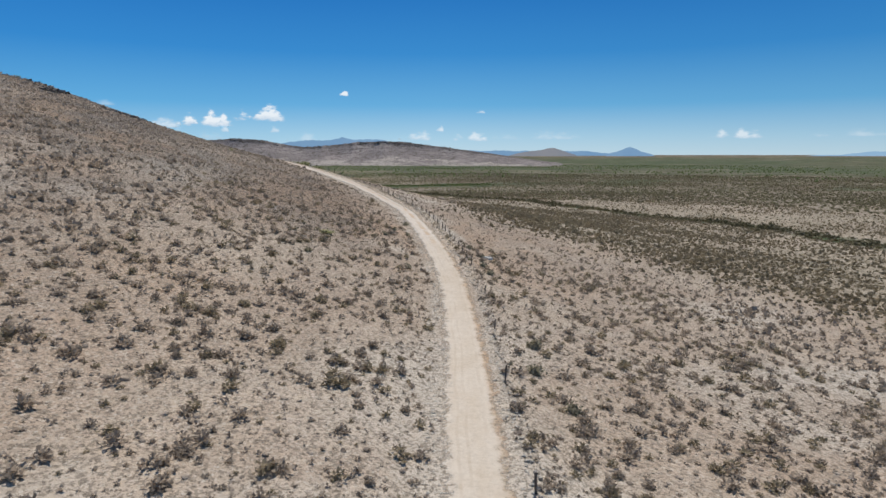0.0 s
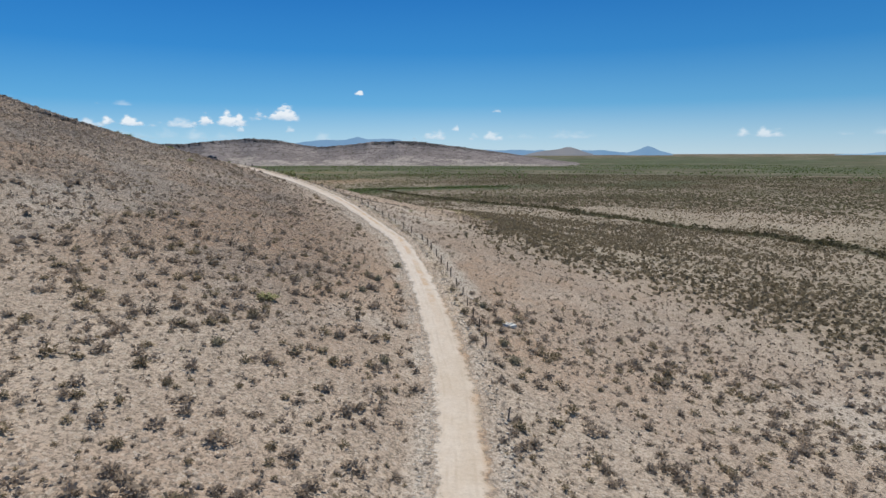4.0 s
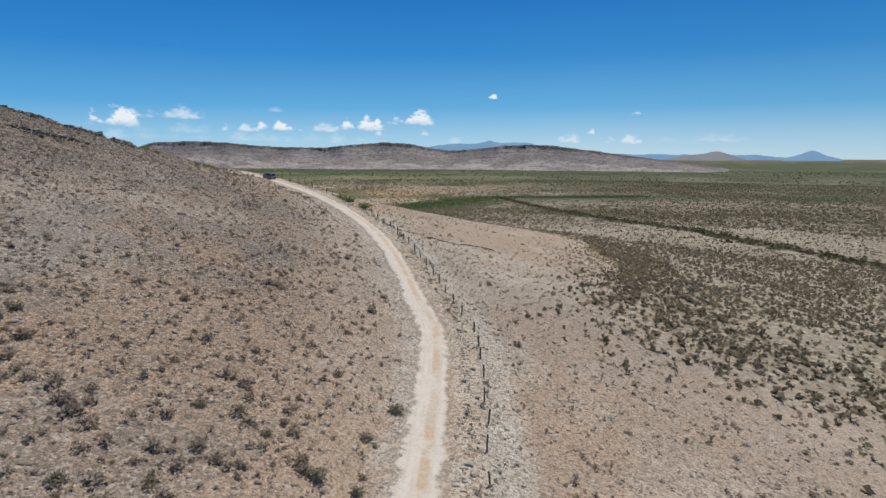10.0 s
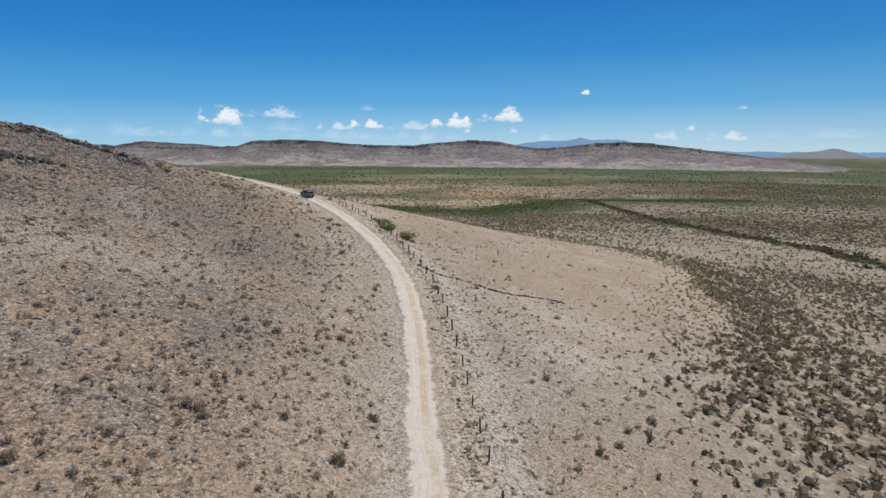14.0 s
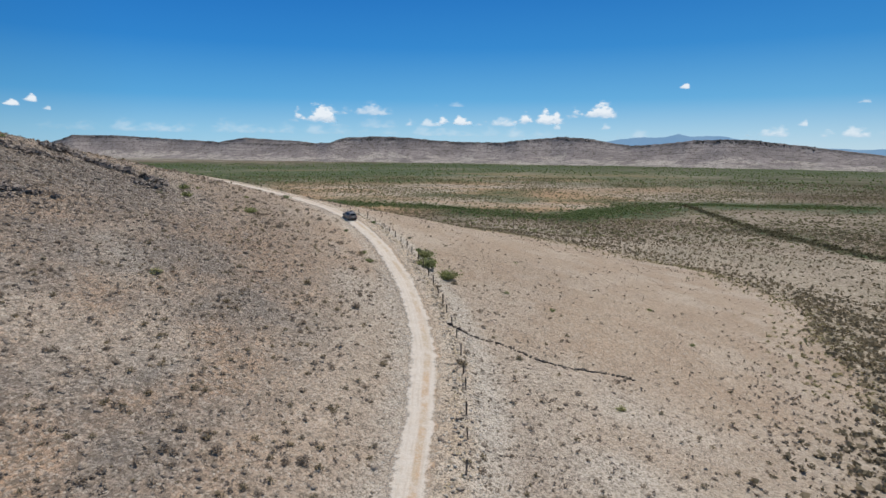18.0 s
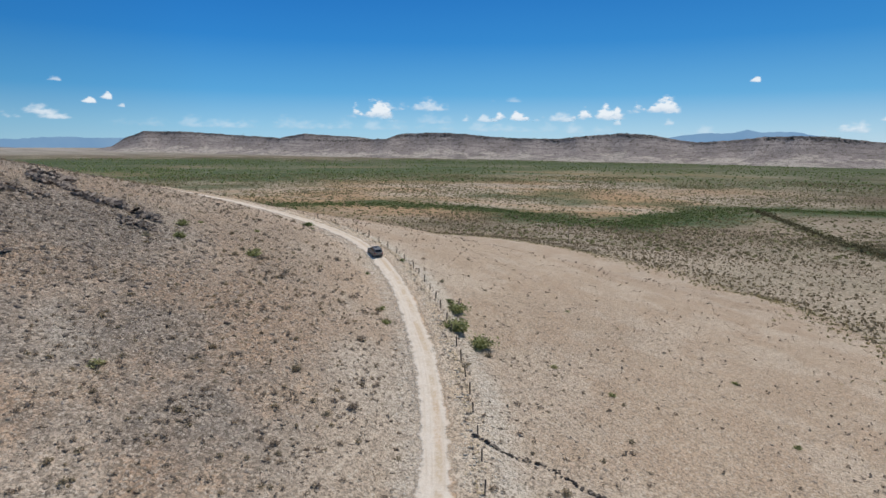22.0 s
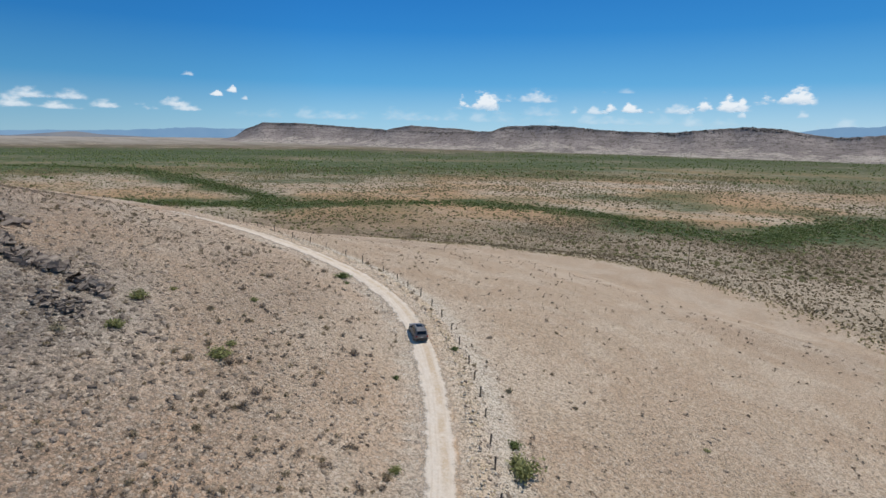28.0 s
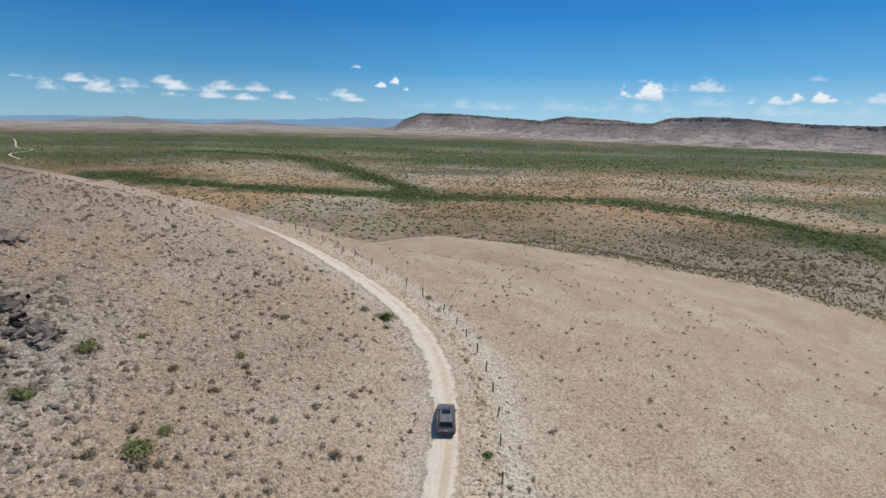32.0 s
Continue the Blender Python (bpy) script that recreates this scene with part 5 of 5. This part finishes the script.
def mat_paint():
    k = Mat("grey_car_paint", 0.32, 0.55, 0.5)
    dust = k.ramp(k.noise(2.5, 5, 0.6), 0.35, 0.7, 0.05, 0.35)
    c = k.mix(dust, (0.155, 0.16, 0.17), (0.36, 0.30, 0.24))
    k.l.new(k.ramp(k.noise(2.5, 5, 0.6), 0.35, 0.7, 0.28, 0.6), k.b.inputs["Roughness"])
    return k.done(c)


def build_car(x, y, heading):
    paint, glass = mat_paint(), mat_plain("dark_car_glass", (0.012, 0.014, 0.018), 0.06, 0, 0.0, 5, 0.6)
    black, rubber = mat_plain("black_plastic", (0.03, 0.03, 0.03), 0.6, 0, 0.25, 8), mat_plain("tyre_rubber", (0.03, 0.028, 0.026), 0.85, 0, 0.5, 10)
    alloy, red = mat_plain("wheel_alloy", (0.45, 0.44, 0.43), 0.35, 0.8, 0.3, 8), mat_plain("red_lamp_glass", (0.32, 0.015, 0.012), 0.15, 0, 0.05, 5)
    lamp, plate = mat_plain("clear_lamp_glass", (0.6, 0.62, 0.64), 0.1, 0, 0.05, 5), mat_plain("pale_plate", (0.62, 0.60, 0.56), 0.5, 0, 0.1, 8)
    car = tagged(new("crossover_car"), "dusty dark grey crossover car driving along the dirt track", "car")

    def ring(w, lo, hi):
        return [(-w * 0.90, lo), (-w, lo + 0.14), (-w, hi - 0.22), (-w * 0.965, hi - 0.06), (-w * 0.90, hi), (w * 0.90, hi), (w * 0.965, hi - 0.06), (w, hi - 0.22), (w, lo + 0.14), (w * 0.90, lo)]

    body = part("body", loft([(-2.20, ring(0.76, 0.46, 0.92)), (-2.12, ring(0.85, 0.34, 1.00)), (-1.6, ring(0.895, 0.28, 1.04)), (-0.6, ring(0.90, 0.26, 1.03)), (0.6, ring(0.90, 0.26, 1.00)), (1.05, ring(0.90, 0.28, 0.98)), (1.6, ring(0.885, 0.30, 0.90)), (2.02, ring(0.82, 0.34, 0.80)), (2.20, ring(0.66, 0.42, 0.68))]), paint, car)

    def cab(w, lo, hi, wt):
        return [(-w, lo), (-w * 0.97, lo + 0.06), (-wt * 1.03, hi - 0.06), (-wt * 0.94, hi), (wt * 0.94, hi), (wt * 1.03, hi - 0.06), (w * 0.97, lo + 0.06), (w, lo)]

    part("cabin", loft([(-2.06, cab(0.80, 1.0, 1.08, 0.76)), (-1.78, cab(0.84, 1.0, 1.50, 0.66)), (-1.2, cab(0.855, 1.0, 1.565, 0.67)), (-0.3, cab(0.855, 1.0, 1.575, 0.68)), (0.15, cab(0.855, 0.98, 1.53, 0.66)), (1.02, cab(0.82, 0.95, 1.01, 0.80))]), paint, car)
    part("rear_window", slab([(-0.60, -2.075, 1.10), (0.60, -2.075, 1.10), (0.54, -1.835, 1.44), (-0.54, -1.835, 1.44)], 0.025), glass, car)
    part("windscreen", slab([(0.70, 0.985, 1.05), (-0.70, 0.985, 1.05), (-0.60, 0.22, 1.51), (0.60, 0.22, 1.51)], 0.02), glass, car)
    part("sunroof", lump(-0.40, 0.40, -0.75, -0.05, 1.565, 1.588, 0.008), glass, car, "dark glass sunroof")
    for s in (-1, 1):
        for y0, y1, a, b in ((-0.02, 0.62, 0.0, -0.46), (-0.92, -0.10, 0.0, 0.0), (-1.66, -1.00, 0.12, 0.0)):
            pts = [(s * 0.862, y0, 1.07), (s * 0.862, y1, 1.06), (s * 0.715, y1 + b, 1.47), (s * 0.715, y0 + a, 1.47)]
            part("side_window", slab(pts if s > 0 else pts[::-1], 0.012), glass, car)
        part("roof_rail", lump(s * 0.60 - 0.02, s * 0.60 + 0.02, -1.55, 0.0, 1.57, 1.625, 0.01), black, car)
        mirror = part("wing_mirror", lump(s * 0.98 - 0.10, s * 0.98 + 0.10, 0.56, 0.68, 1.02, 1.17, 0.035), paint, car)
        part("tail_light", lump(s * 0.70 - 0.12, s * 0.70 + 0.12, -2.215, -2.08, 0.80, 0.96, 0.02), red, car)
        part("headlight", lump(s * 0.62 - 0.15, s * 0.62 + 0.15, 2.02, 2.16, 0.64, 0.76, 0.03), lamp, car)
        part("sill", lump(s * 0.88 - 0.03, s * 0.88 + 0.03, -0.95, 0.95, 0.24, 0.36, 0.015), black, car)
        for yy in (-1.32, 1.34):
            arch = part("wheel_arch", wheel_ring(0.41, 0.06, 0.33), black, car)
            arch.location = (s * 0.885, yy, 0.36)
            wheel = part("wheel", wheel_ring(0.345, 0.22, 0.20), rubber, car)
            wheel.location = (s * 0.80, yy, 0.345)
            part("rim", rim_disc(0.215), alloy, wheel).location = (s * 0.055, 0, 0)
    part("rear_bumper", lump(-0.80, 0.80, -2.27, -2.10, 0.36, 0.60, 0.05), black, car)
    part("front_bumper", lump(-0.70, 0.70, 2.08, 2.26, 0.36, 0.56, 0.05), black, car)
    part("grille", lump(-0.38, 0.38, 2.16, 2.235, 0.56, 0.68, 0.02), black, car)
    part("spoiler", lump(-0.60, 0.60, -1.95, -1.70, 1.50, 1.545, 0.015), paint, car)
    part("number_plate", lump(-0.17, 0.17, -2.235, -2.19, 0.72, 0.83, 0.006), plate, car, "pale rear number plate")
    part("wiper", lump(-0.25, 0.20, -2.10, -2.08, 1.12, 1.135, 0.004), black, car)
    k = int(beside(ROAD, np.array([x]), np.array([y]))[0][0])
    pitch = math.degrees(math.atan2(ROAD_Z[k + 4] - ROAD_Z[k - 4], 4.0))
    car.matrix_world = pose(x, y, ROAD_Z[k] + 0.03, pitch, 0, heading)


k = int(beside(ROAD, np.array([-79.0]), np.array([225.2]))[0][0])
build_car(*(ROAD[k] + right_hand[k] * 0.05), math.degrees(math.atan2(-way[k, 0], way[k, 1])))


# ---------------------------------------------------------------- single bushes
def ground_at(x, y):
    return float(surface(np.array([float(x)]), np.array([float(y)]))[0])


def bush(name, sprays, size, material, label, category, seed):
    """A bush one metre wide: bent stems and a crown of small sprays."""
    ob = tagged(new(name), label, category)
    bm = bmesh.new()
    random.seed(seed)
    for i in range(7):
        a, r = random.uniform(0, 2 * math.pi), random.uniform(0.12, 0.34)
        p0, p1, p2 = Vector((0.03 * math.cos(a), 0.03 * math.sin(a), -0.05)), Vector((r * 0.5 * math.cos(a), r * 0.5 * math.sin(a), 0.22)), Vector((r * math.cos(a + 0.3), r * math.sin(a + 0.3), random.uniform(0.36, 0.55)))
        rings = [[bm.verts.new(p + Vector((w * math.cos(t), w * math.sin(t), 0))) for t in (0, 2.1, 4.2)] for p, w in ((p0, 0.022), (p1, 0.014), (p2, 0.005))]
        for q, s in zip(rings, rings[1:]):
            for j in range(3):
                bm.faces.new((q[j], q[(j + 1) % 3], s[(j + 1) % 3], s[j]))
    part("trunk", bm, M_STEM, ob)
    v, f = sprays
    child("crown", mesh_of("crown", v, f, material), ob)
    return ob


def set_out(proto, spots, first=True):
    """The first spot takes the thing itself, the others copies: x, y, width, height."""
    for i, (x, y, w, h) in enumerate(spots):
        m = pose(x, y, ground_at(x, y), 0, 0, random.uniform(0, 360)) @ Matrix.Diagonal((w, w * random.uniform(0.85, 1.1), h, 1))
        if i == 0:
            proto.matrix_world = m
        else:
            copy_thing(proto, Matrix(m)).scale = m.to_scale()


def mixed(*sets):
    vs, fs, n = [], [], 0
    for v, f in sets:
        vs.append(v), fs.append(f + n)
        n += len(v)
    return np.vstack(vs), np.vstack(fs)


M_YELLOWGREEN = mat_plant("yellow_green_leaves", (0.37, 0.36, 0.17), (0.50, 0.47, 0.26), 0.75)
M_GREYGREEN = mat_plant("grey_green_leaves", (0.25, 0.225, 0.15), (0.38, 0.33, 0.235), 0.8)
set_out(bush("green_bush", mixed(core(0.22, 0.36), leaves(640, 0.042, 0.9)), 1, M_LEAF, "leafy green mesquite bush beside the fence", "bush", 1), [(-48.8, 209.6, 4.3, 3.4), (-44.4, 209.2, 4.2, 2.9), (-53.6, 216.6, 4.0, 2.9)])
set_out(bush("green_bush", mixed(core(0.18, 0.30), leaves(420, 0.045, 0.85)), 1, M_LEAF, "small green bush on the stony slope", "bush", 2), [(-79.3, 199.6, 2.9, 1.9), (-86.3, 192.5, 2.2, 2.0), (-93.0, 196.3, 2.3, 1.9), (-59.5, 206.4, 1.5, 1.1), (-91.5, 209.4, 1.3, 1.0), (-55.6, 203.2, 1.7, 1.2), (-81.2, 201.7, 1.4, 1.0), (-95.0, 201.0, 1.0, 0.9), (-106.0, 171.0, 1.6, 1.4), (-112.0, 176.0, 1.5, 1.3), (-110.0, 158.0, 1.6, 1.3), (-28.1, 214.0, 1.1, 0.9), (-18.3, 239.0, 1.2, 0.9), (-8.9, 224.8, 1.2, 0.8)])
set_out(bush("dark_bush", mixed(core(0.22, 0.34), leaves(320, 0.048, 0.8)), 1, M_WASH, "dark green bush at the edge of the track", "bush", 3), [(-101.4, 229.2, 3.0, 1.6), (-72.9, 226.9, 1.3, 1.0), (-71.7, 216.3, 1.0, 1.0), (-98.6, 228.2, 1.1, 0.8), (-56.5, 219.0, 1.8, 1.3)])
set_out(bush("pale_bush", mixed(leaves(220, 0.05, 0.5), dome(90, 0.08)), 1, M_YELLOWGREEN, "low pale yellow-green bush on bare ground", "bush", 4), [(-18.9, 94.6, 3.0, 1.2), (-59.5, 168.4, 1.6, 1.2), (-36.1, 214.0, 1.2, 0.8), (-46.7, 241.3, 1.0, 0.6), (-11.0, 190.0, 1.3, 0.8)])
set_out(bush("grey_bush", mixed(cushion(120, 0.06), leaves(60, 0.05, 0.8)), 1, M_GREYGREEN, "dull grey-green thorny bush", "bush", 5), [(-7.9, 124.0, 1.9, 1.4), (-9.3, 112.0, 1.8, 1.3), (-6.8, 112.7, 1.5, 1.1), (-10.4, 105.5, 1.6, 1.2), (4.8, 110.0, 1.6, 1.3), (6.7, 97.8, 2.0, 1.5), (7.5, 93.0, 2.2, 1.6), (-86.4, 187.4, 1.9, 1.3), (-5.3, 86.5, 1.6, 1.3), (-18.9, 81.6, 1.7, 1.2), (-64.0, 227.0, 1.3, 0.9), (9.6, 60.0, 2.6, 1.8), (8.4, 52.0, 2.4, 1.7), (10.5, 45.0, 2.2, 1.5)])

# dry shrubs that stand near the track
near_track = scatter(2600, (-130, 30, 40, 250), lambda x, y: np.clip(shrub_chance(x, y) * 1.2, 0, 1) * reach(x, y, 26))[:150]
shrub_kinds = [bush("desert_shrub", dome(170, 0.07, 0.40, 0.52, 0.7), 1, m, label, "shrub", 10 + i) for i, (m, label) in enumerate(((M_SHRUB, "leafless grey-brown desert shrub on pale soil"), (M_OLIVE, "dull olive desert shrub with sparse leaves"), (M_SHRUB, "dry twiggy brown shrub on stony soil")))]
for i, kind in enumerate(shrub_kinds):
    kind["group"] = "desert shrubs beside the track"
    set_out(kind, [(x, y, w, w * h) for (x, y), w, h in zip(near_track[i::3], rng.uniform(0.9, 1.7, 60), rng.uniform(0.65, 0.95, 60))])


# ---------------------------------------------------------------- rocks
def boulder(seed, flat=0.6):
    r = np.random.default_rng(seed)
    bm = bmesh.new()
    bmesh.ops.create_cube(bm, size=0.82)
    bmesh.ops.bisect_edges(bm, edges=bm.edges[:], cuts=1)
    bmesh.ops.convex_hull(bm, input=bm.verts[:])
    for v in bm.verts:
        v.co *= r.uniform(0.72, 1.25)
        v.co.x = max(-0.40, min(0.36, v.co.x))
        v.co.y = max(-0.34, min(0.42, v.co.y))
        v.co.z = max(-0.30, min(0.32, v.co.z)) * flat
    me = bpy.data.meshes.new("rock")
    bm.to_mesh(me)
    bm.free()
    return me


def pile(name, label, material, meshes, x, y, along, across, turn, count, lo, hi, lift=0.0, part_name="rock"):
    ob = tagged(new(name), label, "rocks")
    base = ground_at(x, y)
    ob.matrix_world = Matrix.Translation((x, y, base))
    c, s = math.cos(radians(turn)), math.sin(radians(turn))
    for i in range(count):
        u, v = random.gauss(0, along * 0.45), random.gauss(0, across * 0.45)
        px, py = x + u * c - v * s, y + u * s + v * c
        d = random.uniform(lo, hi) * (1.15 - 0.4 * min(1.0, abs(v) / across))
        m = pose(px - x, py - y, ground_at(px, py) - base + 0.10 * d + lift * random.random(), random.uniform(-28, 28), random.uniform(-28, 28), random.uniform(0, 360)) @ Matrix.Diagonal((d * random.uniform(1.0, 1.6), d, d * random.uniform(0.6, 1.0), 1))
        child(part_name, random.choice(meshes), ob, m)
    return ob


random.seed(21)
rock_meshes = [boulder(100 + i) for i in range(7)]
for me in rock_meshes:
    me.materials.append(M_OUTCROP)
for x, y, a, b, turn, n, hi in ((-96.0, 192.6, 2.4, 1.5, 25, 46, 1.7), (-101.8, 188.6, 3.6, 2.0, 35, 60, 1.7), (-109.6, 184.6, 4.0, 2.0, 38, 50, 1.7), (-91.4, 188.8, 3.6, 2.8, 20, 50, 0.8), (-103.0, 175.5, 6.0, 3.2, 60, 60, 1.1), (-84.0, 165.0, 5.0, 3.0, 70, 48, 0.9), (-108.0, 165.0, 4.5, 2.5, 80, 36, 1.3), (-113.0, 152.0, 5.0, 2.5, 85, 36, 1.2), (-98.0, 154.0, 4.5, 2.2, 75, 30, 1.3), (-116.5, 187.5, 3.5, 1.8, 40, 30, 1.4), (-86.0, 162.0, 4.0, 2.0, 60, 26, 1.0)):
    pile("rock_outcrop", "broken grey limestone outcrop on the hillside", M_OUTCROP, rock_meshes, x, y, a, b, turn, int(n * 1.6), 0.3, hi * 0.95, 0.35)
white_meshes = [boulder(140 + i, 0.45) for i in range(3)]
for me in white_meshes:
    me.materials.append(M_WHITEROCK)
pile("white_rocks", "bright white limestone rocks lying on the soil", M_WHITEROCK, white_meshes, 8.1, 105.2, 0.8, 0.5, 20, 10, 0.5, 1.2)
ledge_meshes = [boulder(160 + i, 0.7) for i in range(4)]
for me in ledge_meshes:
    me.materials.append(mat_rock("dark_ledge_rock", (0.13, 0.11, 0.095), (0.24, 0.20, 0.17), 3.0) if me is ledge_meshes[0] else ledge_meshes[0].materials[0])
ledge = tagged(new("rock_ledge"), "thin dark rock ledge winding down the bare slope", "rocks")
for px, py in spline([(-33.0, 190.2), (-29.5, 191.5), (-26.9, 192.9), (-22.6, 193.2), (-19.5, 194.3), (-17.3, 195.7), (-11.8, 199.7)], 0.28):
    d = random.uniform(0.22, 0.55)
    child("rock", random.choice(ledge_meshes), ledge, pose(px + random.gauss(0, 0.12), py + random.gauss(0, 0.12), ground_at(px, py) + 0.05, random.uniform(-25, 25), random.uniform(-25, 25), random.uniform(0, 360)) @ Matrix.Diagonal((d * 1.3, d * 0.8, d * 0.8, 1)))


p = scatter(46000, (-150, 110, -55, 215), rubble_of)
M_TALUS = mat_rock("grey_talus", (0.145, 0.117, 0.097), (0.385, 0.318, 0.262), 3.0, "island")
strew("grey_talus", CHUNKS, p, rng.uniform(0.2, 1.0, len(p)) ** 3.2 * 0.8 + 0.12, M_TALUS, "grey broken rock lying over the upper slope", "stones", (0.5, 1.0), 0.05, 0.35)

# the track again, far out on the flat
far_line = spline([(-1180, 70), (-1335, 39), (-1470, 60), (-1583, 22), (-1876, -13), (-2067, -39)], 20.0)
fw = np.gradient(far_line, axis=0)
fw /= np.linalg.norm(fw, axis=1)[:, None]
fn = np.stack([fw[:, 1], -fw[:, 0]], 1)
edge = np.stack([far_line - fn * 1.6, far_line + fn * 1.6], 1).reshape(-1, 2)
far_me = mesh_of("far_road", np.column_stack([edge, flat_land(edge[:, 0], edge[:, 1]) + 1.2]), grid_faces(len(far_line), 2)[:, ::-1], M_ROAD)
colours(far_me, "lane", np.tile([0.4, 0.1, 0.0, 1.0], (len(edge), 1)))
tagged(new("far_road", far_me), "pale dirt track far out on the flat", "road", kind="structure")


# ---------------------------------------------------------------- power poles at the foot of the slope
def power_pole(x, y, height):
    """A tapered, slightly leaning timber pole."""
    pole = tagged(new("power_pole"), "tall weathered wooden power pole at the foot of the slope", "pole", "power poles on the flat")
    bm = bmesh.new()
    bmesh.ops.create_cone(bm, cap_ends=True, segments=10, radius1=0.15, radius2=0.09, depth=height + 1.0, matrix=Matrix.Translation((0, 0, (height - 1.0) / 2)))
    part("shaft", bm, M_POST, pole)
    pole.matrix_world = pose(x, y, ground_at(x, y), 0.6, -0.8, 40)


for x, y in ((-279.0, 405.0), (-135.4, 437.0)):
    power_pole(x, y, 11.5)
